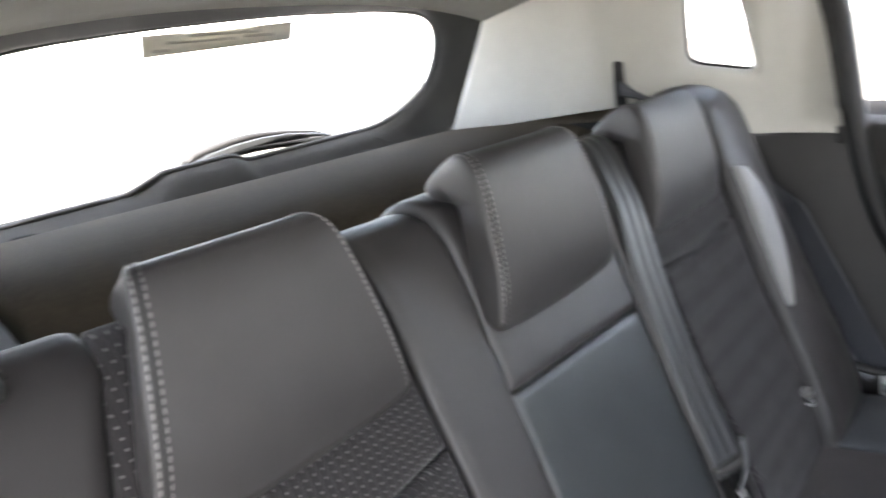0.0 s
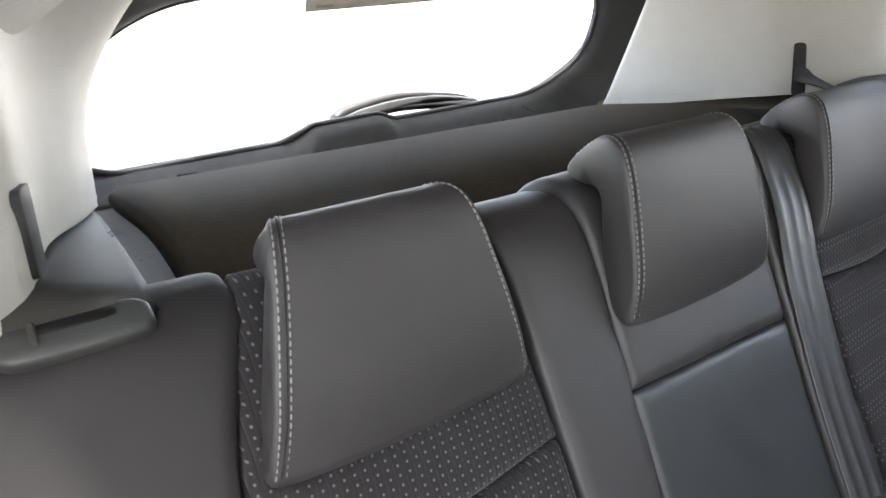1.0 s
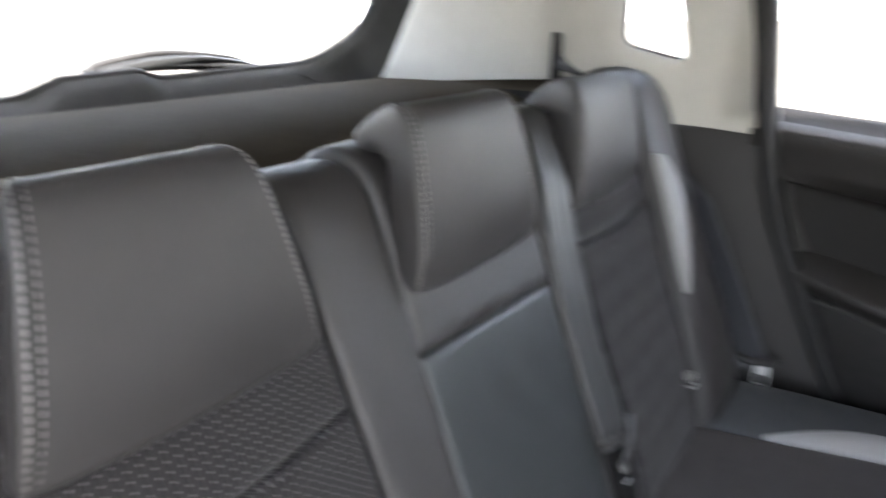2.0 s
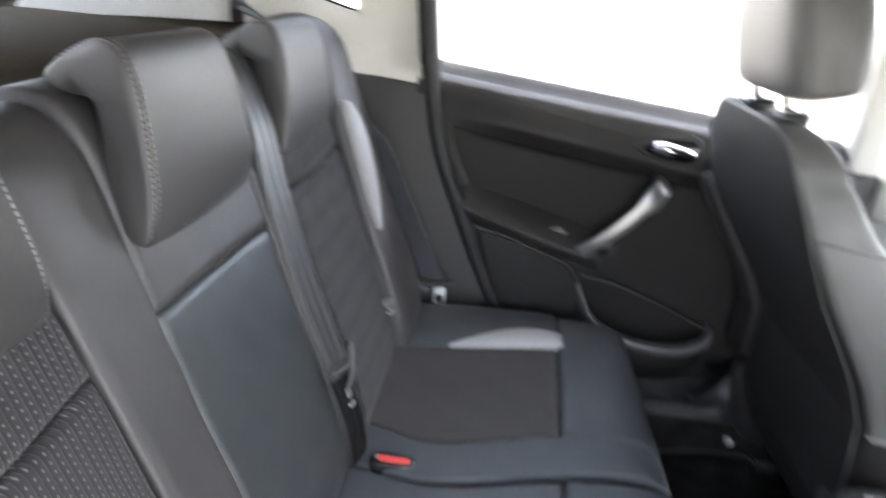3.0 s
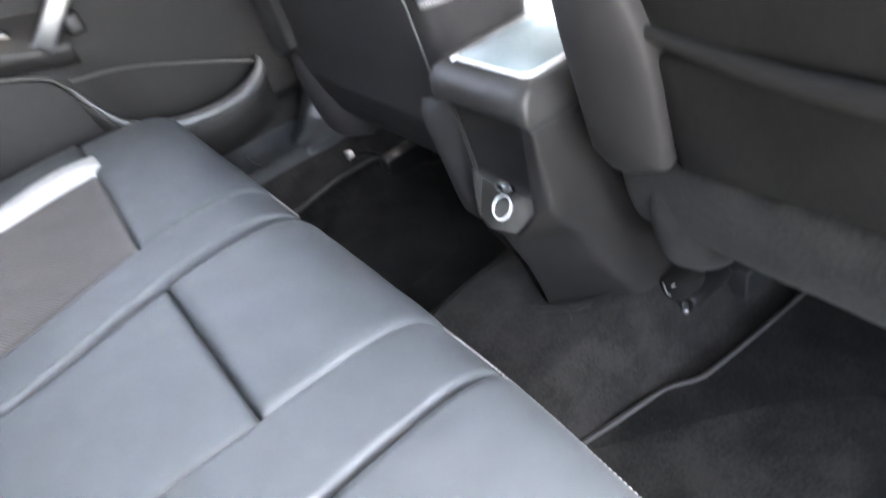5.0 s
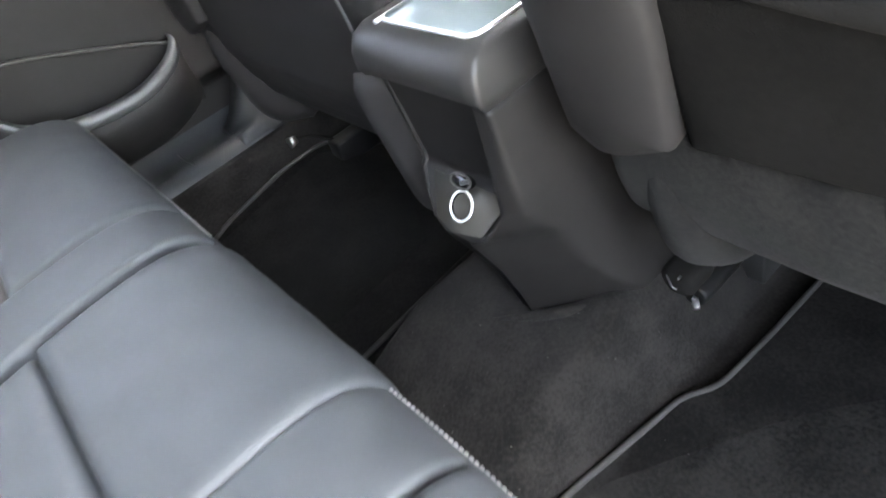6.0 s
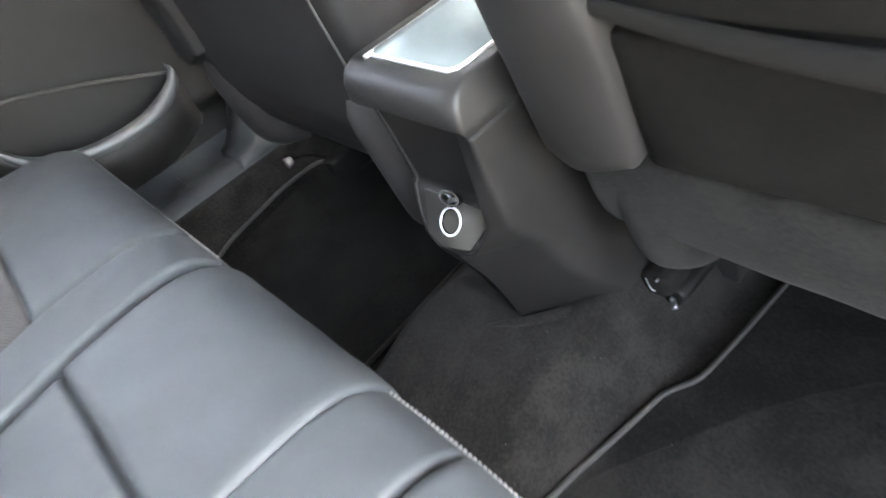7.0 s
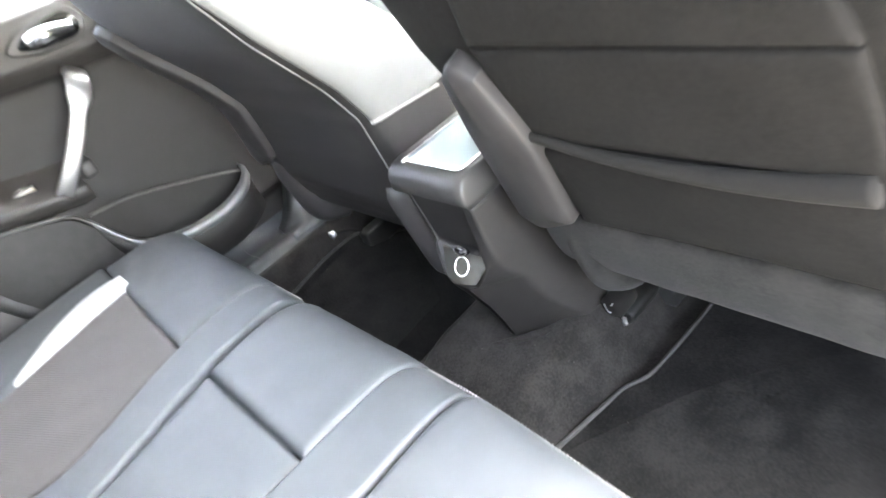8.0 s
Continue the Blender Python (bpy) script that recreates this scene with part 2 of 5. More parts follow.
def tube(name, points, radius, material, parent=None, label="", n=40, sides=10, flat=1.0):
    """A round bar along a smooth line."""
    c = spline(points, n)
    rings = []
    up = Vector((0, 0, 1))
    for i in range(n):
        d = Vector(c[min(i + 1, n - 1)] - c[max(i - 1, 0)]).normalized()
        a = d.cross(up)
        if a.length < 1e-3:
            a = d.cross(Vector((0, 1, 0)))
        a.normalize()
        b = a.cross(d).normalized()
        r = radius if not callable(radius) else radius(i / (n - 1))
        rings.append([Vector(c[i]) + a * (r * math.cos(t)) + b * (r * flat * math.sin(t)) for t in np.linspace(0, 2 * math.pi, sides, endpoint=False)])
    return loft_ob(name, rings, material, parent, label)


def box(name, x0, x1, y0, y1, z0, z1, material, parent=None, label="", bevel=0.004, seg=2):
    bm = bmesh.new()
    bmesh.ops.create_cube(bm, size=1)
    for v in bm.verts:
        v.co = Vector((x0 + (v.co.x + 0.5) * (x1 - x0), y0 + (v.co.y + 0.5) * (y1 - y0), z0 + (v.co.z + 0.5) * (z1 - z0)))
    if bevel:
        bmesh.ops.bevel(bm, geom=bm.edges[:], offset=bevel, segments=seg, affect="EDGES", profile=0.6)
    ob = part(name, bm, material, parent, label)
    return ob


def prism(name, outline, along, depth, material, parent=None, label="", bevel=0.004, seg=2):
    """A solid: the outline (points in 3D, one plane) pushed along a vector."""
    bm = bmesh.new()
    vs = [bm.verts.new(p) for p in outline]
    f = bm.faces.new(vs)
    r = bmesh.ops.extrude_face_region(bm, geom=[f])
    d = Vector(along).normalized() * depth
    for g in r["geom"]:
        if isinstance(g, bmesh.types.BMVert):
            g.co += d
    bmesh.ops.recalc_face_normals(bm, faces=bm.faces)
    if bevel:
        es = [e for e in bm.edges if len(e.link_faces) == 2 and e.calc_face_angle(0) > 0.6]
        bmesh.ops.bevel(bm, geom=es, offset=bevel, segments=seg, affect="EDGES", profile=0.6)
    ob = part(name, bm, material, parent, label)
    return ob


class Profile:
    """A curve in y, z that a seat's face follows; s runs across (x), t along the curve, h off the face."""

    def __init__(self, points, n=400, flip=1.0):
        self.c = spline(points, n)
        self.t = np.r_[0, np.cumsum(np.linalg.norm(np.diff(self.c, axis=0), axis=1))]
        d = np.gradient(self.c, self.t, axis=0)
        d /= np.linalg.norm(d, axis=1)[:, None]
        self.nrm = np.stack([-d[:, 1], d[:, 0]], 1) * flip
        self.end = self.t[-1]

    def at_z(self, z):
        k = np.argmax(self.c[:, 1]) + 1
        return float(np.interp(z, self.c[:k, 1], self.t[:k]))

    def at_y(self, y, upto=None):
        k = np.argmin(self.c[:, 0]) + 1
        return float(np.interp(-y, -self.c[:k, 0], self.t[:k]))

    def __call__(self, s, t, h):
        t = np.clip(t, 0, self.end)
        y, z = np.interp(t, self.t, self.c[:, 0]), np.interp(t, self.t, self.c[:, 1])
        ny, nz = np.interp(t, self.t, self.nrm[:, 0]), np.interp(t, self.t, self.nrm[:, 1])
        return np.stack([np.broadcast_to(s, y.shape), y + ny * h, z + nz * h], -1)


def pad(name, surf, bottom, top, left, right, material, parent, label="", puff=0.012, edge=0.02, n=40, m=40, base=-0.02, extra=None):
    """An upholstered panel: four border curves (s, t) blended, rounded down along its borders to a seam."""
    B, T, L, R = spline(bottom, m), spline(top, m), spline(left, n), spline(right, n)
    warp = lambda k: 0.5 - 0.5 * np.cos(np.pi * np.linspace(0, 1, k)) if k > 8 else np.linspace(0, 1, k)
    wu, wv = 0.5 * warp(m) + 0.5 * np.linspace(0, 1, m), 0.5 * warp(n) + 0.5 * np.linspace(0, 1, n)
    re = lambda c, w: np.stack([np.interp(w, np.linspace(0, 1, len(c)), c[:, k]) for k in range(2)], 1)
    B, T, L, R = re(B, wu), re(T, wu), re(L, wv), re(R, wv)
    u, v = wu[None, :, None], wv[:, None, None]
    P = (1 - v) * B[None] + v * T[None] + (1 - u) * L[:, None] + u * R[:, None]
    P = P - ((1 - u) * (1 - v) * B[0] + u * (1 - v) * B[-1] + (1 - u) * v * T[0] + u * v * T[-1])
    d = np.full(P.shape[:2], 9.0)
    for c in (P[0], P[-1], P[:, 0], P[:, -1]):
        fine = spline(c, 120) if len(c) > 2 else c
        for q in fine:
            d = np.minimum(d, np.hypot(P[..., 0] - q[0], P[..., 1] - q[1]))
    k = np.clip(d / edge, 0, 1)
    low_ = 0.52 * puff - 0.0012
    h = low_ + (puff - low_) * np.sqrt(np.clip(1 - (1 - k) ** 2, 0, 1))
    h[0], h[-1], h[:, 0], h[:, -1] = low_, low_, low_, low_
    a_, b_ = P[..., 0], P[..., 1]
    h = h + 0.0005 * k * (np.sin(a_ * 41 + 3 * np.sin(b_ * 23)) * np.sin(b_ * 37 + 2 * np.sin(a_ * 19)) + 0.5 * np.sin(a_ * 90 + b_ * 60))
    if extra is not None:
        h = h + extra(P[..., 0], P[..., 1]) * sm(0, 1, k)
    G = surf(P[..., 0], P[..., 1], h)
    ring = [(0, j) for j in range(m)] + [(i, m - 1) for i in range(1, n)] + [(n - 1, j) for j in range(m - 2, -1, -1)] + [(i, 0) for i in range(n - 2, 0, -1)]
    low = np.array([surf(P[i, j, 0], P[i, j, 1], np.array(base)) for i, j in ring])
    verts = np.vstack([G.reshape(-1, 3), low])
    faces = grid_faces(n, m)
    o = n * m
    for q in range(len(ring)):
        a, b = ring[q], ring[(q + 1) % len(ring)]
        faces.append((a[0] * m + a[1], o + q, o + (q + 1) % len(ring), b[0] * m + b[1]))
    faces.append(tuple(o + q for q in range(len(ring))))
    bm = bmesh.new()
    vs = [bm.verts.new(p) for p in verts]
    for f in faces:
        bm.faces.new([vs[i] for i in f])
    return part(name, bm, material, parent, label)


def stitches(name, line, normals, parent, size=0.0045, gap=0.0075, w=0.0009, material=None, lift=0.0005):
    """White thread: a row of short rounded dashes along a line of points lying on a surface."""
    c = np.array(line, float)
    s = np.r_[0, np.cumsum(np.linalg.norm(np.diff(c, axis=0), axis=1))]
    k = max(int(s[-1] / gap), 1)
    nn = np.array(normals, float)
    if nn.ndim == 1:
        nn = np.repeat(nn[None], len(c), 0)
    V, F = [], []
    for i in range(k):
        a, b = i * gap, min(i * gap + size, s[-1])
        g = lambda q: np.array([np.interp(q, s, c[:, j]) for j in range(3)])
        p, q = g(a), g(b)
        nv = np.array([np.interp((a + b) / 2, s, nn[:, j]) for j in range(3)])
        nv /= np.linalg.norm(nv) + 1e-9
        d = (q - p) / (np.linalg.norm(q - p) + 1e-9)
        e = np.cross(d, nv) * w
        o = len(V)
        up = nv * (w + lift)
        dn = nv * (-w)
        for pt, sc in ((p, 0.6), (p + d * size * 0.25, 1), (q - d * size * 0.25, 1), (q, 0.6)):
            V += [pt - e * sc + dn, pt - e * sc * 0.7 + up * sc, pt + e * sc * 0.7 + up * sc, pt + e * sc + dn]
        for r in range(3):
            for j in range(3):
                F.append((o + r * 4 + j, o + r * 4 + j + 1, o + r * 4 + 5 + j, o + r * 4 + 4 + j))
        F += [(o, o + 1, o + 2, o + 3), (o + 15, o + 14, o + 13, o + 12)]
    return tagged(mesh_ob(name, V, F, material or THREAD, parent), kind="stuff")


def round_poly(points, r, k=6):
    """A polygon with its corners rounded by r (one radius, or one for each corner)."""
    p = [np.array(q, float) for q in points]
    rs = r if isinstance(r, (list, tuple)) else [r] * len(p)
    out = []
    for i, b in enumerate(p):
        a, c = p[i - 1], p[(i + 1) % len(p)]
        u, v = a - b, c - b
        lu, lv = np.linalg.norm(u), np.linalg.norm(v)
        e = min(rs[i], lu * 0.45, lv * 0.45)
        s, t = b + u / lu * e, b + v / lv * e
        for w in np.linspace(0, 1, k):
            out.append((1 - w) ** 2 * s + 2 * w * (1 - w) * b + w * w * t)
    return np.array(out)


def by_angle(outline, centre, angles):
    """Where rays from the centre at those angles meet a closed outline."""
    o, c = np.array(outline, float), np.array(centre, float)
    out = []
    for a in angles:
        d = np.array([math.cos(a), math.sin(a)])
        best = None
        for i in range(len(o)):
            p, q = o[i] - c, o[(i + 1) % len(o)] - c
            e = q - p
            den = d[0] * e[1] - d[1] * e[0]
            if abs(den) < 1e-12:
                continue
            s = (p[0] * e[1] - p[1] * e[0]) / den
            w = (p[0] * d[1] - p[1] * d[0]) / den
            if s > 0 and -1e-6 <= w <= 1 + 1e-6 and (best is None or s > best):
                best = s
        out.append(c + d * best)
    return np.array(out)


# ---- ground outside ----
bm = bmesh.new()
bmesh.ops.create_grid(bm, x_segments=40, y_segments=40, size=1500)
for v in bm.verts:
    v.co.z = -0.42
ground = part("ground", bm, CONCRETE, None)
# Glowing white ring, added so the view past the windows burns out.
ring_ = np.linspace(0, 2 * math.pi, 64, endpoint=False)
GLOW_RING = bpy.data.materials.new("white_glow_ring")
GLOW_RING.use_nodes = True
hb = GLOW_RING.node_tree.nodes["Principled BSDF"]
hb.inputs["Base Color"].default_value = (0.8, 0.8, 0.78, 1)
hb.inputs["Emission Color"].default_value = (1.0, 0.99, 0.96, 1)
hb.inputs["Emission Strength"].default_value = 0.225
backdrop = loft_ob("backdrop", [[(1300 * math.cos(a), 1300 * math.sin(a), z) for a in ring_] for z in (-3.0, 90.0, 190.0)], GLOW_RING, None, cap=False)
tagged(backdrop, "glowing white ring added to whiten the distance round the yard", "backdrop", kind="structure")
tagged(ground, "sunlit grey concrete yard outside the car", "ground", kind="structure")


# ---- floor, tunnel, sills ----
def floor_z(x, y):
    hump = 0.110 * (sm(-0.138, -0.075, x) - sm(0.120, 0.185, x))
    side = 0.125 * sm(0.578, 0.628, np.abs(x - 0.015))
    front = 0.02 * sm(-0.15, -0.5, y)
    heap = 0.016 * np.exp(-((x + 0.070) / 0.030) ** 2 - ((y + 0.128) / 0.034) ** 2)
    return np.maximum(hump * (1 - 0.45 * sm(-0.05, 0.13, y)), side) + front + heap


xs, ys = np.linspace(-0.68, 0.71, 140), np.linspace(-1.15, 0.25, 110)
FX, FY = np.meshgrid(xs, ys)
fz = floor_z(FX, FY)
top = np.stack([FX, FY, fz], -1).reshape(-1, 3)
n_, m_ = FX.shape
low = top.copy()
low[:, 2] = -0.03
edge = [j for j in range(m_)] + [i * m_ + m_ - 1 for i in range(1, n_)] + [(n_ - 1) * m_ + j for j in range(m_ - 2, -1, -1)] + [i * m_ for i in range(n_ - 2, 0, -1)]
vv = np.vstack([top, low[edge]])
ff = grid_faces(n_, m_) + [(edge[q], n_ * m_ + q, n_ * m_ + (q + 1) % len(edge), edge[(q + 1) % len(edge)]) for q in range(len(edge))]
floor = mesh_ob("floor", vv, ff, CARPET)
tagged(floor, "charcoal carpeted car floor with a raised centre tunnel", "floor", kind="structure")


def floor_mat(name, outline, label):
    o = round_poly(outline, 0.02, 4)
    t = thing(name, label, "floor mat", group="rear floor mats")
    lift = lambda q, h: (q[0], q[1], float(floor_z(q[0], q[1])) + h)
    c = o.mean(0)
    rings = [[lift(q, 0.002) for q in o], [lift(q, 0.014) for q in o]]
    for k in (0.99, 0.97, 0.94, 0.9, 0.85, 0.8, 0.74, 0.68, 0.6, 0.52, 0.44, 0.36, 0.28, 0.2, 0.12, 0.05, 0.01):
        rings.append([lift(c + (q - c) * k, 0.014) for q in o])
    loft_ob("mat_body", rings, MAT_CLOTH, t)
    tube("binding", [lift(q, 0.013) for q in list(o) + [o[0]]], 0.0038, BINDING, t, "grey stitched edge binding", n=220, sides=8)
    return t


floor_mat("floor_mat", [(-0.118, 0.10), (-0.125, 0.0), (-0.141, -0.135), (-0.163, -0.165), (-0.172, -0.25), (-0.180, -0.345), (-0.20, -0.60), (-0.58, -0.60), (-0.59, 0.10)], "black pile floor mat with a grey bound edge")
floor_mat("floor_mat", [(0.605, 0.10), (0.612, 0.03), (0.617, -0.10), (0.617, -0.19), (0.605, -0.262), (0.55, -0.30), (0.50, -0.60), (0.24, -0.60), (0.22, -0.15), (0.20, 0.10)], "black pile floor mat, grey bound edge, beside the far sill")

tube("carpet_fold", [(0.030, -0.052, 0.1085), (0.008, -0.066, 0.1110), (-0.018, -0.088, 0.1115), (-0.050, -0.122, 0.1110), (-0.086, -0.168, 0.0950)], lambda w: 0.0015 + 0.0060 * math.sin(math.pi * w), CARPET, floor, "raised carpet fold", n=40, sides=8)
rng = random.Random(5)
cv, cf = [], []
for k in range(70):
    x, y = rng.uniform(-0.42, 0.13), rng.uniform(-0.16, 0.11)
    lift_ = 0.0150 if x < -0.13 else 0.0006
    s_ = rng.uniform(0.0004, 0.0009)
    z = float(floor_z(x, y)) + lift_
    o = len(cv)
    a_ = rng.uniform(0, 3.1)
    u_ = (math.cos(a_) * s_ * rng.uniform(1, 2.2), math.sin(a_) * s_)
    cv += [(x - u_[0], y - u_[1], z), (x + u_[0], y - u_[1], z), (x, y + s_, z), (x, y, z + s_)]
    cf += [(o, o + 1, o + 3), (o + 1, o + 2, o + 3), (o + 2, o, o + 3), (o, o + 2, o + 1)]
crumbs = mesh_ob("crumbs", cv, cf, SUPPORT, None, "", smooth=False)
tagged(crumbs, "pale dust and crumbs on the dark carpet", "crumbs", kind="stuff")

# ---- roof lining ----
def roof_z(x, y):
    return np.interp(y, [-1.3, -0.6, 0.0, 0.6, 1.0, 1.17], [1.08, 1.21, 1.23, 1.20, 1.14, 1.112]) - 0.042 * np.clip(np.abs(x - 0.015) / 0.47, 0, 1.6) ** 2.6


xs, ys = np.linspace(-0.66, 0.69, 60), np.linspace(-1.0, 1.165, 90)
RX, RY = np.meshgrid(xs, ys)
lowr = np.stack([RX, RY, roof_z(RX, RY)], -1)
upr = lowr + np.array([0, 0, 0.05])
n_, m_ = RX.shape
vv = np.vstack([lowr.reshape(-1, 3), upr.reshape(-1, 3)])
N_ = n_ * m_
edge = [j for j in range(m_)] + [i * m_ + m_ - 1 for i in range(1, n_)] + [(n_ - 1) * m_ + j for j in range(m_ - 2, -1, -1)] + [i * m_ for i in range(n_ - 2, 0, -1)]
ff = grid_faces(n_, m_, flip=True) + grid_faces(n_, m_, base=N_) + [(edge[q], N_ + edge[q], N_ + edge[(q + 1) % len(edge)], edge[(q + 1) % len(edge)]) for q in range(len(edge))]
tagged(mesh_ob("ceiling", vv, ff, ROOF_CLOTH), "pale grey cloth roof lining of the car", "ceiling", kind="structure")

# ---- tailgate: frame, glass, wiper ----
CX = 0.015


def gate(a, b, h):
    """A point on the tailgate: a across, b its height, h depth outwards."""
    return (a, 1.36 - 0.45 * (b - 0.89) + h * 0.91, b + h * 0.41)


tailgate = thing("tailgate", "closed tailgate with dark plastic frame round its rear window", "tailgate", kind="structure")
glass_line = round_poly([(-0.475, 0.860), (-0.14, 0.868), (-0.115, 0.889), (0.02, 0.895), (0.05, 0.880), (0.40, 0.890), (0.520, 0.96), (0.520, 1.060), (0.44, 1.106), (0.12, 1.110), (-0.14, 1.098), (-0.33, 1.080), (-0.44, 1.020), (-0.475, 0.95)], [0.08, 0.02, 0.02, 0.02, 0.02, 0.10, 0.09, 0.08, 0.1, 0.1, 0.1, 0.1, 0.06, 0.05], 8)
ang = np.linspace(0, 2 * math.pi, 180, endpoint=False)
mouth = round_poly([(-0.60, 0.846), (0.63, 0.846), (0.63, 1.10), (0.46, 1.155), (-0.43, 1.155), (-0.60, 1.10)], 0.10, 8)
gl = by_angle(glass_line, (CX, 1.0), ang)
mo = by_angle(mouth, (CX, 1.0), ang)
rings = []
for w, d in ((0.0, 0.046), (0.0, 0.030), (0.05, 0.016), (0.14, 0.006), (0.30, 0.0), (0.55, -0.004), (0.80, -0.010), (1.0, -0.020), (1.06, 0.0), (1.06, 0.06)):
    ring = []
    for a, b in zip(gl, mo):
        q = a + (b - a) * w
        up = float(sm(0.90, 1.10, q[1]))
        p = np.array(gate(q[0], q[1], d))
        p[1] -= (0.02 + 0.085 * up) * float(sm(0.10, 1.0, w)) - (0.02 if w > 1.01 else 0)
        ring.append(tuple(p))
    rings.append(ring)
loft_ob("window_frame", rings, FRAME_DARK, tailgate, "dark grained plastic frame", cap=False)
tube("glass_edge", [gate(*q, 0.034) for q in list(gl[::3]) + [gl[0]]], 0.0055, RUBBER, tailgate, "black edge band of the glass", n=260, sides=8)
for jx in (-0.40, 0.33):
    k = int(np.argmin(np.abs(gl[:, 0] - jx) + 9 * (gl[:, 1] > 0.95)))
    line = []
    for w, d in ((0.14, 0.006), (0.30, 0.0), (0.55, -0.004), (0.80, -0.010)):
        q = gl[k] + (mo[k] - gl[k]) * w
        p = np.array(gate(q[0], q[1], d - 0.0006))
        p[1] -= (0.02 + 0.085 * float(sm(0.90, 1.10, q[1]))) * float(sm(0.10, 1.0, w))
        line.append(tuple(p))
    tube("frame_joint", line, 0.0011, RUBBER, tailgate, "thin joint in the frame", n=16, sides=6)
bm = bmesh.new()
bm.faces.new([bm.verts.new(gate(*(np.array((CX, 1.0)) + (q - np.array((CX, 1.0))) * 1.01), 0.043)) for q in gl])
r = bmesh.ops.extrude_face_region(bm, geom=bm.faces[:])
for g in r["geom"]:
    if isinstance(g, bmesh.types.BMVert):
        g.co += Vector((0, 0.91, 0.41)) * 0.004
pane = part("glass", bm, GLASS, tailgate, "clear rear window glass")
pane.visible_shadow = False
for x in (-0.338, 0.255):
    box("clip", x - 0.014, x + 0.014, 1.300, 1.322, 0.858, 0.871, RIM_CLOTH, tailgate, "dark shelf clip", bevel=0.004)

sticker = thing("sticker", "cream paper sticker with faded unreadable printing on the rear window", "sticker")
prism("paper", [gate(-0.125, 1.058, 0.038), (gate(0.140, 1.068, 0.038)), gate(0.142, 1.094, 0.038), gate(-0.125, 1.086, 0.038)], (0, 0.91, 0.41), 0.0012, PAPER, sticker, bevel=0)
for a0, a1, b in ((-0.05, 0.075, 1.084), (-0.085, 0.03, 1.076), (0.045, 0.10, 1.078), (-0.108, -0.08, 1.066)):
    prism("print_bar", [gate(a0, b - 0.002, 0.0365), gate(a1, b - 0.002, 0.0365), gate(a1, b + 0.002, 0.0365), gate(a0, b + 0.002, 0.0365)], (0, 0.91, 0.41), 0.0008, INK, sticker, bevel=0)

wiper = thing("rear_wiper", "grey rear wiper arm resting along the window's lower edge", "wiper")
arm = [gate(-0.052, 0.880, 0.062), gate(-0.02, 0.890, 0.07), gate(0.08, 0.903, 0.07), gate(0.20, 0.896, 0.062), gate(0.262, 0.882, 0.058)]
tube("arm", arm, lambda w: 0.011 - 0.008 * w, TRIM_DARK, wiper, flat=0.9)
tube("blade", [gate(-0.06, 0.870, 0.055), gate(0.07, 0.888, 0.056), gate(0.26, 0.876, 0.055)], 0.005, RUBBER, wiper, flat=1.4)
prism("blade_spoiler", [gate(a_, b_, 0.047) for a_, b_ in ((-0.056, 0.878), (-0.045, 0.887), (-0.01, 0.897), (0.04, 0.904), (0.09, 0.907), (0.15, 0.905), (0.21, 0.897), (0.262, 0.886), (0.20, 0.891), (0.14, 0.893), (0.09, 0.895), (0.04, 0.892), (-0.01, 0.884), (-0.04, 0.876))], (0, 0.91, 0.41), 0.005, RIM_GREY, wiper, "grey blade spoiler", bevel=0)
tube("blade_bracket", [gate(0.01, 0.880, 0.058), gate(0.09, 0.896, 0.062), gate(0.19, 0.884, 0.058)], 0.004, GLOSS_BLACK, wiper)

# ---- parcel shelf ----
shelf = thing("parcel_shelf", "olive-brown felt parcel shelf behind the rear seats", "shelf")
prof = closed_curve([(1.315, 0.868), (1.315, 0.845), (1.10, 0.835), (0.99, 0.80), (0.945, 0.755), (0.925, 0.765), (0.922, 0.800), (0.945, 0.836), (0.99, 0.858), (1.06, 0.869), (1.18, 0.872)], 64)
rings = []
for x in np.r_[-0.443, -0.438, -0.425, np.linspace(-0.40, 0.45, 24), 0.485, 0.495, 0.502]:
    e = min(1, max(0.0, 1 - max(0, (-0.420 - x) / 0.023, (x - 0.485) / 0.02) ** 2))
    k = 0.75 + 0.25 * e
    rings.append([(x, 1.115 + (y - 1.115) * (0.9 + 0.1 * e), 0.845 + (z - 0.845) * k) for y, z in prof])
loft_ob("board", rings, SHELF_CLOTH, shelf)
tube("front_hem", [(x, 0.9215 + 0.004 * (abs(x - 0.015) / 0.46) ** 4, 0.792) for x in np.linspace(-0.44, 0.47, 12)], 0.004, SHELF_CLOTH, shelf, "sewn front hem", n=60, sides=8)
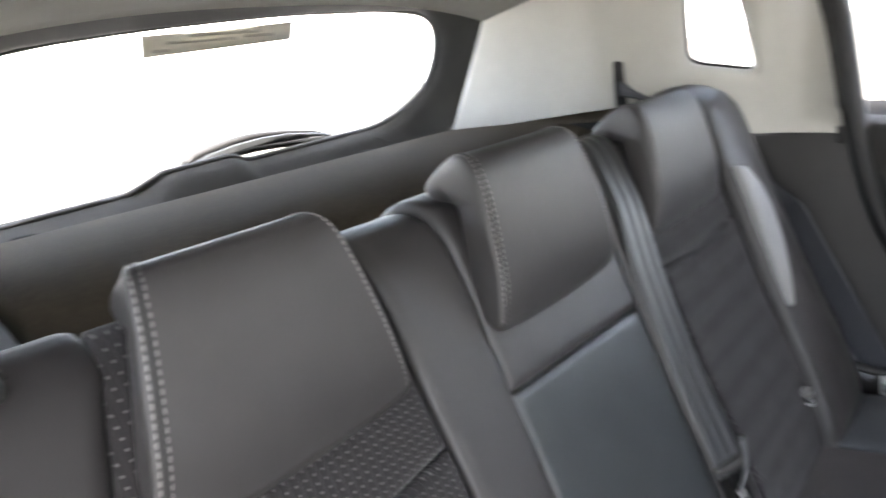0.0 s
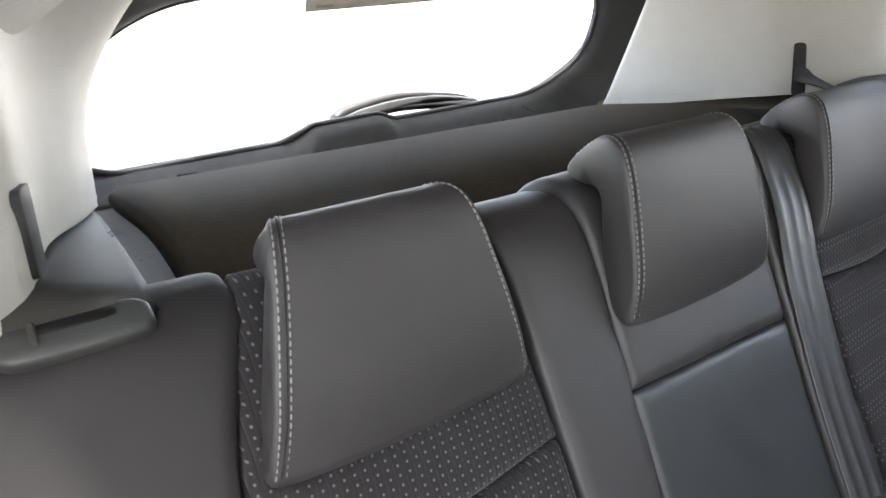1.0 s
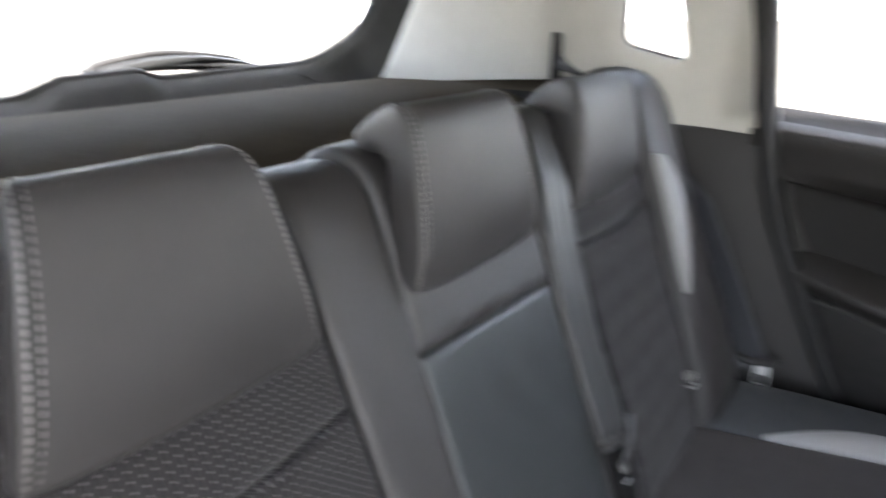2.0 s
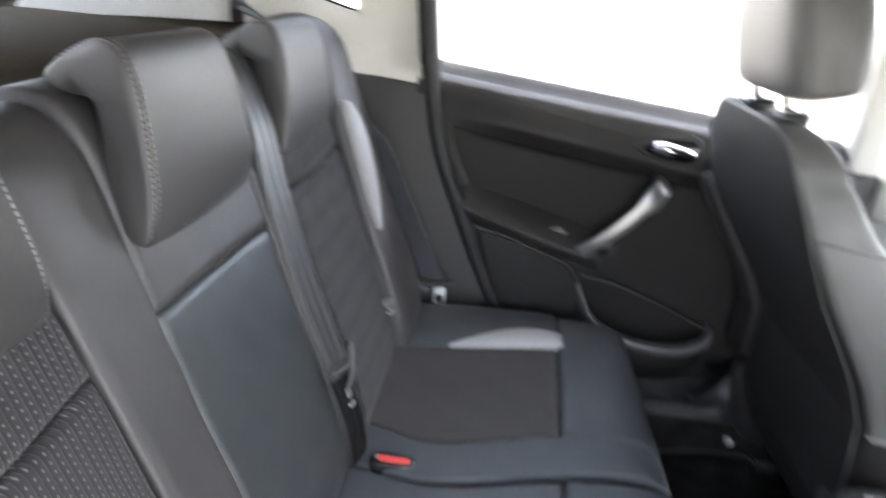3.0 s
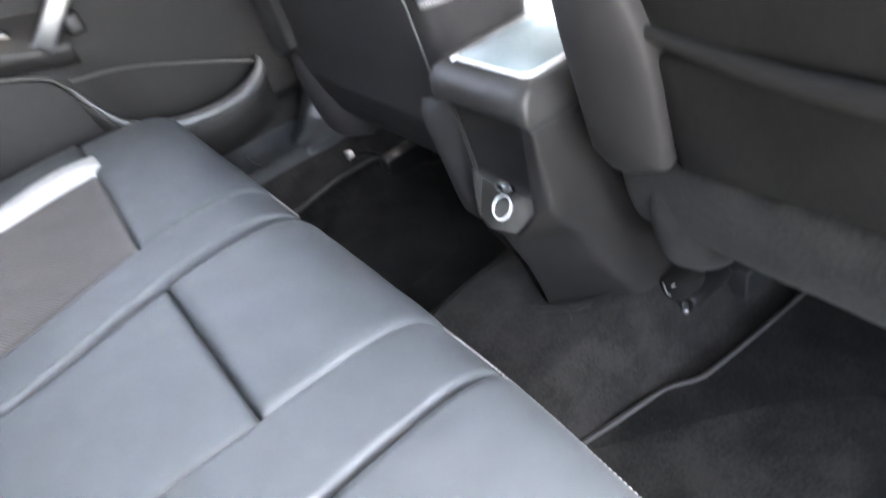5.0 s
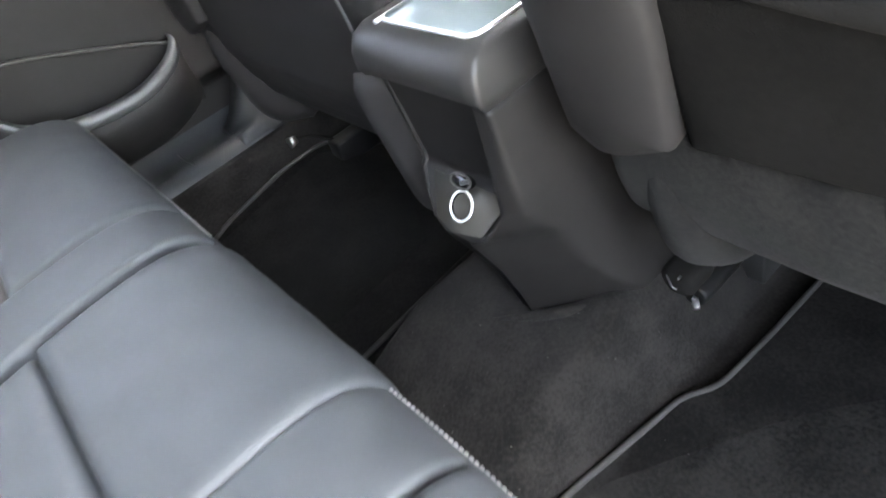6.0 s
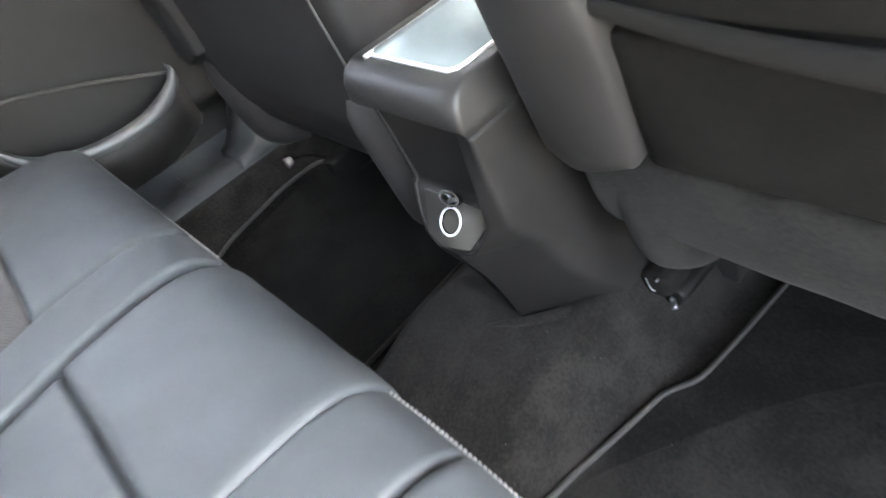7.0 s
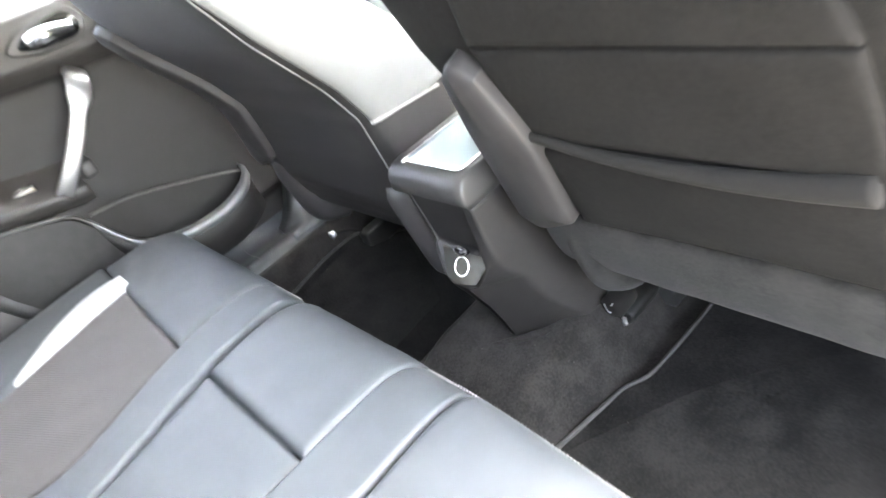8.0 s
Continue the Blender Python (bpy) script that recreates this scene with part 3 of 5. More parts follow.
for sgn in (-1, 1):
    t = tagged(thing("shelf_support", "grey-brown plastic side support of the parcel shelf", "side trim"), kind="structure")
    rings = []
    far = ((1.32, 0.503, 0.872, 0.56, 0.880), (1.12, 0.507, 0.872, 0.56, 0.890), (1.00, 0.515, 0.868, 0.57, 0.892), (0.90, 0.521, 0.864, 0.59, 0.888), (0.80, 0.527, 0.860, 0.64, 0.862), (0.79, 0.53, 0.80, 0.64, 0.80))
    near = ((1.30, 0.472, 0.862, 0.52, 0.866), (1.20, 0.474, 0.864, 0.52, 0.868), (1.12, 0.478, 0.865, 0.53, 0.874), (1.00, 0.485, 0.865, 0.55, 0.880), (0.90, 0.492, 0.865, 0.58, 0.884), (0.84, 0.496, 0.864, 0.60, 0.884), (0.80, 0.499, 0.862, 0.63, 0.875), (0.79, 0.50, 0.80, 0.63, 0.80))
    for y, xi, zi, xo, zo in (far if sgn > 0 else near):
        rings.append([(sgn * a, y, b) for a, b in ((xi, zi - 0.25), (xi, zi - 0.006), (xi + 0.006, zi), (xi + (xo - xi) * 0.5, zi + (zo - zi) * 0.62), (xo, zo), (xo, zi - 0.25))])
    loft_ob("ledge", rings, LEDGE_OLIVE if sgn < 0 else SHELF_CLOTH, t)
    # Black strip over the support's side puts shade into the shelf gap.
    lining = [[(sgn * (xi + a), y, zi + b) for a, b in ((0.003, -0.24), (-0.003, -0.24), (-0.003, -0.010), (0.003, -0.007))] for y, xi, zi, xo, zo in (far if sgn > 0 else near)[:-1]]
    loft_ob("gap_shade", lining, UNDER_BLACK, t, "black strip added for the dark gap beside the shelf")
    if sgn < 0:
        for k, (y, a) in enumerate(((1.02, 0.3), (1.00, -0.5), (0.90, 0.7), (0.885, -0.2))):
            x = -0.489
            tube("loose_thread", [(x, y, 0.866), (x + 0.006, y + 0.002 * a, 0.868), (x + 0.012, y + 0.006 * a, 0.865)], 0.0006, THREAD, t, "frayed pale thread", n=6, sides=5)
box("boot_floor", -0.6, 0.63, 0.75, 1.34, 0.25, 0.28, CARPET, None, bevel=0.005)
tagged(bpy.data.objects["boot_floor"], "dark carpeted boot floor under the parcel shelf", "boot floor", kind="structure")


# ---- rear side trims with quarter windows ----
def bent(knots, widths):
    y = np.linspace(0.5, 1.4, 60)
    return y, np.convolve(np.interp(np.r_[np.full(2, 0.5), y, np.full(2, 1.4)], knots, widths), np.ones(5) / 5, "valid")


SIDES = {1: bent([0.5, 0.6, 0.7, 0.8, 0.92, 1.1, 1.4], [0.73, 0.72, 0.69, 0.62, 0.52, 0.515, 0.505]), -1: bent([0.5, 0.6, 0.68, 0.76, 0.80, 0.84, 0.96, 1.06, 1.2, 1.4], [0.73, 0.72, 0.69, 0.62, 0.572, 0.556, 0.540, 0.503, 0.468, 0.46])}


def side(sgn):
    def place(y, z, h):
        lean = 0.15 * max(z - 0.85, 0) if sgn > 0 else 0.05 * max(z - 0.85, 0) + 3.2 * max(z - 0.93, 0) ** 2 * float(sm(0.95, 1.15, y))
        return (sgn * (np.interp(y, *SIDES[sgn]) - lean + h), y, z)
    return place


def panel_rings(t, outer, inner, centre, pl):
    """The pale panel as a fine sheet that follows the bent side, with a rolled window edge."""
    ang = np.linspace(0, 2 * math.pi, 200, endpoint=False)
    O, I = by_angle(outer, centre, ang), by_angle(inner, centre, ang)
    lip = 0.032
    J = np.array([b + (a - b) / np.linalg.norm(a - b) * min(lip, 0.4 * np.linalg.norm(a - b)) for a, b in zip(O, I)])
    roll = lambda q: 0.030 * float(sm(0.720, 0.625, q[0]) * sm(0.790, 0.84, q[1])) ** 2
    rings = [[pl(*q, 0.036) for q in O]]
    for w in np.linspace(0, 1, 40):
        row = [a + (b - a) * w for a, b in zip(O, J)]
        rings.append([pl(*q, roll(q)) for q in row])
    for k in range(1, 7):
        f = k / 6 * math.pi / 2
        rings.append([pl(*(b + (a - b) * math.sin(f)), 0.022 * (1 - math.cos(f))) for a, b in zip(I, J)])
    rings.append([pl(*b, 0.034) for b in I])
    rings.append(rings[0])
    return loft_ob("panel", rings, PILLAR, t, cap=False)


def rear_side(sgn, name):
    t = thing(name, "pale plastic rear side trim with a small quarter window", "pillar trim", kind="structure")
    pl = side(sgn)
    outer = [(0.610, 0.783), (0.68, 0.792), (0.745, 0.800), (0.80, 0.835), (0.845, 0.868), (0.90, 0.882), (1.0, 0.878), (1.15, 0.870), (1.315, 0.858), (1.30, 0.872), (1.24, 0.96), (1.18, 1.05), (1.15, 1.10), (1.10, 1.16), (1.0, 1.16), (0.9, 1.18), (0.80, 1.21), (0.70, 1.22), (0.675, 1.22), (0.635, 1.0)]
    inner = round_poly([(0.731, 0.907), (0.825, 0.938), (0.82, 1.05), (0.80, 1.10), (0.757, 1.10)], [0.022, 0.022, 0.015, 0.015, 0.015], 6)
    panel_rings(t, outer, inner, (0.778, 1.0), pl)
    g = by_angle(inner, (0.778, 1.0), np.linspace(0, 2 * math.pi, 60, endpoint=False))
    bm = bmesh.new()
    bm.faces.new([bm.verts.new(pl(*q, 0.028)) for q in g])
    r = bmesh.ops.extrude_face_region(bm, geom=bm.faces[:])
    for q in r["geom"]:
        if isinstance(q, bmesh.types.BMVert):
            q.co.x += 0.004 * sgn
    gp = part("quarter_glass", bm, GLASS, t, "clear quarter window glass")
    gp.visible_shadow = False
    tube("glass_seal", [pl(*q, 0.024) for q in list(g) + [g[0]]], 0.004, RUBBER, t, "black rubber seal", n=140, sides=8)
    d, e = (0.0, 0.0) if sgn > 0 else (0.058, 0.014)
    prism("belt_slot", [pl(*q, -0.004) for q in round_poly([(0.907 - d - e, 0.880), (0.924 - d, 0.880), (0.918 - d, 0.962 - 0.4 * d), (0.904 - d - e, 0.960 - 0.4 * d)], 0.006, 4)], (sgn, 0, 0), 0.006, RUBBER, t, "black belt slot", bevel=0.001)
    return t


rear_side(1, "pillar_trim_far")
rear_side(-1, "pillar_trim_near")

# dark lower trim beside the rear seat, with the door opening's rubber seal
def lower_side(sgn, name):
    t = thing(name, "dark grained plastic trim beside the rear seat", "side trim", kind="structure")
    x = CX + sgn * 0.70
    o = [(0.603, 0.79), (1.0, 0.80), (1.0, 0.10), (0.30, 0.10), (0.34, 0.20), (0.418, 0.318), (0.47, 0.42), (0.532, 0.557), (0.575, 0.66)]
    prism("panel", [(x, a, b) for a, b in o], (sgn, 0, 0), 0.04, RAIL_BROWN, t, bevel=0.008)
    # Added block stops a light leak between pillar trim and door.
    box("leak_block", min(x - 0.004 * sgn, x + 0.05 * sgn), max(x - 0.004 * sgn, x + 0.05 * sgn), 0.588, 0.618, 0.765, 0.796, RUBBER, t, "black block added to stop light leaking past the seal", bevel=0.004)
    tube("door_seal", [(x + 0.004 * sgn, a - 0.012, b) for a, b in ((0.66, 1.2), (0.628, 1.0), (0.60, 0.785), (0.572, 0.66), (0.530, 0.557), (0.468, 0.42), (0.416, 0.318), (0.34, 0.19), (0.25, 0.13))], 0.019, RUBBER, t, "black rubber door seal", n=80)
    return t


lower_side(1, "side_trim_far")
lower_side(-1, "side_trim_near")

# ---- rear bench: backrests ----
BACK = Profile([(0.61, 0.27), (0.603, 0.33), (0.618, 0.39), (0.647, 0.47), (0.689, 0.57), (0.730, 0.68), (0.762, 0.768), (0.781, 0.822), (0.796, 0.846), (0.823, 0.858), (0.856, 0.851), (0.876, 0.828), (0.885, 0.77), (0.885, 0.66)])
bz = BACK.at_z
TOPB = BACK.end
ROLL = bz(0.855)


def quad(surf, name, x0, x1, t0, t1, material, parent, label="", bow=0.0, **kw):
    """A panel between x0 and x1 (or pairs: lower, upper) and t0 and t1 (or pairs: at x0, at x1)."""
    a, b = (x0, x0) if not isinstance(x0, tuple) else x0
    c, d = (x1, x1) if not isinstance(x1, tuple) else x1
    e, f = (t0, t0) if not isinstance(t0, tuple) else t0
    g, h = (t1, t1) if not isinstance(t1, tuple) else t1
    lower = [(a, e), ((a + c) / 2, (e + f) / 2 - bow), (c, f)]
    upper = [(b, g), ((b + d) / 2, (g + h) / 2 - bow), (d, h)]
    return pad(name, surf, lower, upper, [(a, e), (b, g)], [(c, f), (d, h)], material, parent, label, **kw)


def core(name, surf, x0, x1, t0, t1, parent, depth=-0.012, n=60):
    """The dark body under the panels."""
    t = np.linspace(t0, t1, n)
    rings = []
    for x in (x0, x1):
        top_ = surf(np.full(n, x), t, np.full(n, depth))
        rings.append(top_)
    a = np.array(rings)
    return loft_ob(name, [a[0], a[1]], BACK_CLOTH, parent)


seat_a = thing("rear_bench", "dark grey leather rear seat back with dotted mesh cloth insert", "car seat", group="rear seats")
core("foam_body", BACK, -0.60, -0.236, 0, TOPB, seat_a)


def near_shoulder(s_, t_, h_):
    """The backrest's face with a slightly lower outer shoulder."""
    p = BACK(s_, t_, h_)
    p[..., 2] -= 0.012 * sm(0.79, 0.855, p[..., 2])
    return p


# Same leather as the other panels, darkened for shade.
pad("side_bolster", near_shoulder, [(-0.615, bz(0.30)), (-0.531, bz(0.30))], [(-0.615, TOPB), (-0.452, TOPB)], [(-0.615, bz(0.30)), (-0.615, TOPB)], [(-0.531, bz(0.30)), (-0.506, bz(0.55)), (-0.484, bz(0.735)), (-0.470, bz(0.79)), (-0.457, bz(0.835)), (-0.449, ROLL), (-0.452, TOPB)], LEATHER_SHADED, seat_a, puff=0.014, edge=0.014, n=80)
quad(BACK, "lower_insert", (-0.529, -0.496), (-0.218, -0.232), bz(0.31), bz(0.672), DOTTED, seat_a, "dotted charcoal mesh cloth", puff=0.012, edge=0.012, n=60, bow=0.012)
quad(near_shoulder, "upper_insert", (-0.496, -0.447), (-0.232, -0.246), bz(0.676), ROLL + 0.02, DOTTED, seat_a, "dotted charcoal mesh cloth", puff=0.012, edge=0.012, n=40, bow=0.012)

seat_b = thing("rear_bench", "wide dark grey leather seat back, middle and far places", "car seat", group="rear seats")
core("foam_body", BACK, -0.232, 0.645, 0, TOPB, seat_b)
quad(near_shoulder, "inner_bolster", (-0.212, -0.244), (-0.139, -0.132), bz(0.30), TOPB, LEATHER, seat_b, puff=0.013, edge=0.016, n=70)
quad(BACK, "middle_head_panel", (-0.1325, -0.1295), (0.129, 0.148), (bz(0.6770), bz(0.6680)), TOPB, LEATHER, seat_b, puff=0.010, edge=0.012)
quad(BACK, "middle_panel", (-0.1365, -0.1335), (0.117, 0.130), bz(0.30), (bz(0.6755), bz(0.6665)), LEATHER_MID, seat_b, puff=0.0085, edge=0.010, n=60)
quad(BACK, "belt_strip", (0.123, 0.154), (0.205, 0.222), bz(0.30), TOPB, LEATHER, seat_b, puff=0.012, edge=0.008, n=60)
quad(BACK, "upper_insert", (0.210, 0.226), (0.495, 0.51), bz(0.690), TOPB, BANDED, seat_b, "dotted charcoal mesh cloth", puff=0.014, edge=0.014, n=40, bow=0.01)
quad(BACK, "lower_insert", (0.205, 0.212), (0.46, 0.497), bz(0.30), bz(0.686), BANDED, seat_b, "dotted charcoal mesh cloth with sewn cross bands", puff=0.014, edge=0.014, n=80, bow=0.01)
pad("side_bolster", BACK, [(0.47, bz(0.30)), (0.66, bz(0.30))], [(0.515, TOPB), (0.66, TOPB)], [(0.465, bz(0.30)), (0.505, bz(0.69)), (0.515, TOPB)], [(0.66, bz(0.30)), (0.66, TOPB)], LEATHER, seat_b, puff=0.045, edge=0.075, n=70)
leaf_edge = lambda t: np.interp(t, [bz(0.30), bz(0.69), TOPB], [0.465, 0.505, 0.515])
swell = lambda s, t: 0.0222 + 0.0228 * np.sqrt(np.clip(1 - (1 - np.clip((s - leaf_edge(t)) / 0.075, 0, 1)) ** 2, 0, 1))
pad("silver_panel", lambda s, t, h: BACK(s, t, h + swell(s, t) + 0.0035), [(0.496, bz(0.530)), (0.4985, bz(0.530))], [(0.515, bz(0.757)), (0.534, bz(0.750))], [(0.496, bz(0.530)), (0.508, bz(0.65)), (0.515, bz(0.757))], [(0.4985, bz(0.530)), (0.524, bz(0.575)), (0.548, bz(0.635)), (0.555, bz(0.70)), (0.534, bz(0.750))], SILVER_CLOTH, seat_b, "pale silver-grey leather accent", puff=0.008, edge=0.012, n=40, m=20)

# ---- rear bench: cushion ----
CUSH = Profile([(0.66, 0.285), (0.60, 0.305), (0.50, 0.318), (0.40, 0.323), (0.30, 0.326), (0.20, 0.325), (0.158, 0.318), (0.137, 0.302), (0.129, 0.275), (0.130, 0.20), (0.138, 0.10), (0.15, 0.01)], flip=-1.0)
cy = CUSH.at_y


def worn(s_, t_, h_):
    """The cushion's face: seams that curve in towards the middle, a front edge that draws back by the doorway."""
    p = CUSH(s_, t_, h_)
    x, y = p[..., 0].copy(), p[..., 1].copy()
    pull = np.interp(x, [0.0, 0.13, 0.235, 0.36, 0.50, 0.56], [0.0, 0.038, 0.056, 0.035, 0.010, 0.0])
    p[..., 0] -= pull * np.exp(-((y - 0.48) / np.where(y < 0.48, 0.15, 0.09)) ** 2)
    p[..., 1] += 0.020 * sm(-0.15, -0.50, x)
    return p


FRONT = CUSH.at_y(0.1315)
TOE = CUSH.end
bench = thing("bench_cushion", "dark blue-grey leather rear bench cushion with mesh cloth inserts", "seat cushion")
core("foam_body", CUSH, -0.64, 0.66, 0, TOE, bench, depth=-0.020)
MIDY = cy(0.288)
quad(worn, "middle_panel", (-0.1065, -0.1055), (0.130, 0.1415), cy(0.64), MIDY - 0.0008, LEATHER_SEAT, bench, puff=0.014, edge=0.02, n=50)
quad(worn, "middle_front_panel", (-0.1055, -0.099), (0.142, 0.170), MIDY + 0.0008, TOE, LEATHER_SEAT, bench, puff=0.017, edge=0.016, n=80)
quad(worn, "buckle_strip", (0.132, 0.172), (0.233, 0.254), cy(0.64), FRONT, LEATHER_SEAT, bench, puff=0.0135, edge=0.007, n=70)
quad(worn, "strip", (-0.218, -0.186), (-0.108, -0.1005), cy(0.64), FRONT, LEATHER_SEAT, bench, puff=0.0135, edge=0.007, n=70)
quad(worn, "far_insert", (0.2345, 0.241), (0.470, 0.510), cy(0.63), (MIDY - 0.0008, cy(0.2775)), SEAT_MESH, bench, "grey-brown mesh cloth insert", puff=0.012, edge=0.012, n=50)
quad(worn, "far_front_panel", (0.243, 0.2555), (0.640, 0.640), (MIDY + 0.0008, cy(0.272)), FRONT, LEATHER_SEAT, bench, puff=0.016, edge=0.013, n=60)
quad(CUSH, "far_apron", 0.172, 0.640, FRONT + 0.003, TOE, LEATHER_SEAT, bench, puff=0.014, edge=0.008, n=30)
pad("far_bolster", worn, [(0.472, cy(0.63)), (0.66, cy(0.63))], [(0.5115, cy(0.2785)), (0.655, cy(0.2735))], [(0.472, cy(0.63)), (0.492, cy(0.45)), (0.5115, cy(0.2785))], [(0.66, cy(0.63)), (0.655, cy(0.2735))], LEATHER_SEAT, bench, puff=0.019, edge=0.035, n=50)
pad("silver_panel", lambda s, t, h: worn(s, t, h + 0.002), [(0.4865, cy(0.485)), (0.492, cy(0.485))], [(0.513, cy(0.262)), (0.560, cy(0.268))], [(0.4865, cy(0.485)), (0.498, cy(0.38)), (0.513, cy(0.262))], [(0.492, cy(0.485)), (0.545, cy(0.41)), (0.575, cy(0.33)), (0.568, cy(0.262))], SILVER_CLOTH, bench, "pale silver-grey leather accent", puff=0.022, edge=0.04, n=40, m=16)
quad(worn, "near_insert", (-0.480, -0.500), (-0.221, -0.201), cy(0.63), MIDY - 0.0008, SEAT_MESH, bench, "grey-brown mesh cloth insert", puff=0.012, edge=0.012, n=40)
quad(worn, "near_front_panel", (-0.63, -0.63), (-0.200, -0.188), (cy(0.262), MIDY + 0.0008), FRONT, LEATHER_SEAT, bench, puff=0.016, edge=0.013, n=60)
quad(worn, "near_apron", -0.63, -0.102, FRONT + 0.003, TOE, LEATHER_SEAT, bench, puff=0.014, edge=0.008, n=30)
pad("near_bolster", worn, [(-0.63, cy(0.63)), (-0.484, cy(0.63))], [(-0.63, cy(0.268)), (-0.505, cy(0.268))], [(-0.63, cy(0.63)), (-0.63, cy(0.268))], [(-0.484, cy(0.63)), (-0.505, cy(0.268))], LEATHER_SEAT, bench, puff=0.026, edge=0.05, n=30)
for x0, x1 in ((-0.60, -0.105), (0.18, 0.62)):
    xs_ = np.linspace(x1, x0, 160)
    nv = CUSH(0.0, np.array(FRONT), np.array(1.0)) - CUSH(0.0, np.array(FRONT), np.array(0.0))
    stitches("stitching", worn(xs_, np.full(160, FRONT - 0.0035), np.full(160, 0.0138)), nv, bench, gap=0.0046, size=0.0030, w=0.0007)


# ---- rear headrests ----
HR = [(0.738, 0.744), (0.725, 0.750), (0.721, 0.79), (0.728, 0.85), (0.736, 0.885), (0.747, 0.904), (0.766, 0.909), (0.790, 0.900), (0.812, 0.885), (0.818, 0.874), (0.807, 0.866), (0.787, 0.866), (0.772, 0.855), (0.766, 0.82), (0.758, 0.765)]


def rear_headrest(x0, x1, label, tall=1.0, slim=0.05, lean=(0.30, 0.30), thread_right=True):
    """lean: how far each flank draws in towards the top, as a share of the half width."""
    t = thing("headrest", label, "headrest", group="rear headrests")
    shape = [(y, 0.75 + (z - 0.75) * tall) for y, z in HR]
    prof_ = closed_curve(shape, 72)
    cen = np.array([0.755, 0.855])
    xm, hw = (x0 + x1) / 2, (x1 - x0) / 2

    def flank(p, q):
        draw = lean[0] if q < 0 else lean[1]
        return hw * (1 - draw * float(np.clip((p[1] - 0.75) / 0.155, 0, 1))) * (1 - slim * float(sm(0.735, 0.80, p[0])))

    rings, w = [], np.linspace(-1, 1, 41)
    for q in w:
        e = 1 - abs(q)
        d = e * hw
        rim = min(d / 0.016, 1.0)
        k = 0.012 * (1 - math.sqrt(max(0, 1 - (1 - rim) ** 2)))
        ring = []
        for y, z in prof_:
            dv = np.array([y, z]) - cen
            dv = dv * (1 - k / max(np.linalg.norm(dv), 0.02))
            p = cen + dv
            ring.append((xm + math.copysign(1 - (1 - abs(q)) ** 1.6, q) * flank(p, q), p[0], p[1] + 0.010 * (1 - q * q) * sm(0.76, 0.745, p[1]) * -1))
        rings.append(ring)
    loft_ob("cover", rings, LEATHER, t)
    front = spline(shape[1:9], 110)
    nrm = np.gradient(front, axis=0)
    nrm = np.stack([-nrm[:, 1], nrm[:, 0]], 1)
    nrm /= np.linalg.norm(nrm, axis=1)[:, None]
    rows = [(-1, 0.0035), (-1, 0.0105)] + ([(1, 0.005)] if thread_right else [])
    for sx, inner in rows:
        line = [(xm + sx * (flank(p, sx) - inner), *(p + q * 0.0004)) for p, q in zip(front, nrm)]
        stitches("stitching", line, [(0, *q) for q in nrm], t, gap=0.0056, size=0.0036, w=0.0005, lift=0.0002)
    cord = [(xm - flank(p, -1) + 0.0075, *(p + q * 0.0004)) for p, q in zip(front, nrm)]
    tube("seam", cord[::6], 0.0011, RUBBER, t, "dark sewn seam", n=70, sides=6)
    return t


rear_headrest(-0.471, -0.256, "dark brown-grey leather headrest with white double stitching", 0.95, 0.22)
rear_headrest(-0.132, 0.096, "dark brown-grey leather headrest on the middle place, white stitched", lean=(0.09, 0.30), slim=0.12)
rear_headrest(0.211, 0.446, "dark brown-grey leather headrest on the far place, white stitched", lean=(0.12, 0.30), slim=0.12, thread_right=False)

# ---- latch on the near backrest ----
latch = thing("backrest_latch", "dark plastic folding latch set in the backrest's shoulder", "latch")


def lozenge(name, s0, t0, hs, ht, levels, material, label="", power=0.5):
    """A rounded plate lying on the backrest's shoulder; levels: rings of (share of the size, height off the face)."""
    rings = []
    for k, h in levels:
        ring = []
        for g in np.linspace(0, 2 * math.pi, 48, endpoint=False):
            ca, sa = math.cos(g), math.sin(g)
            ring.append(near_shoulder(np.array(s0 + math.copysign(abs(ca) ** power, ca) * hs * k), np.array(t0 + math.copysign(abs(sa) ** power, sa) * ht * k), np.array(h)))
        rings.append(ring)
    return loft_ob(name, rings, material, latch, label)


LT = (bz(0.844) + ROLL + 0.002) / 2
LH = (ROLL + 0.002 - bz(0.844)) / 2
lozenge("bezel", -0.545, LT, 0.043, LH, ((1.0, 0.004), (1.0, 0.016), (0.98, 0.020), (0.93, 0.0225), (0.85, 0.0235), (0.5, 0.0235), (0.05, 0.0235)), LATCH_GREY)
lozenge("slot", -0.5445, LT + 0.0035, 0.0225, 0.0030, ((1.0, 0.018), (1.0, 0.0240), (0.5, 0.0240), (0.02, 0.0238)), UNDER_BLACK, "dark lever slot")
lozenge("lever", -0.5665, LT + 0.0015, 0.0022, 0.0058, ((1.0, 0.018), (1.0, 0.0262), (0.7, 0.0268), (0.02, 0.0268)), TRIM_GREY, "grey latch lever")


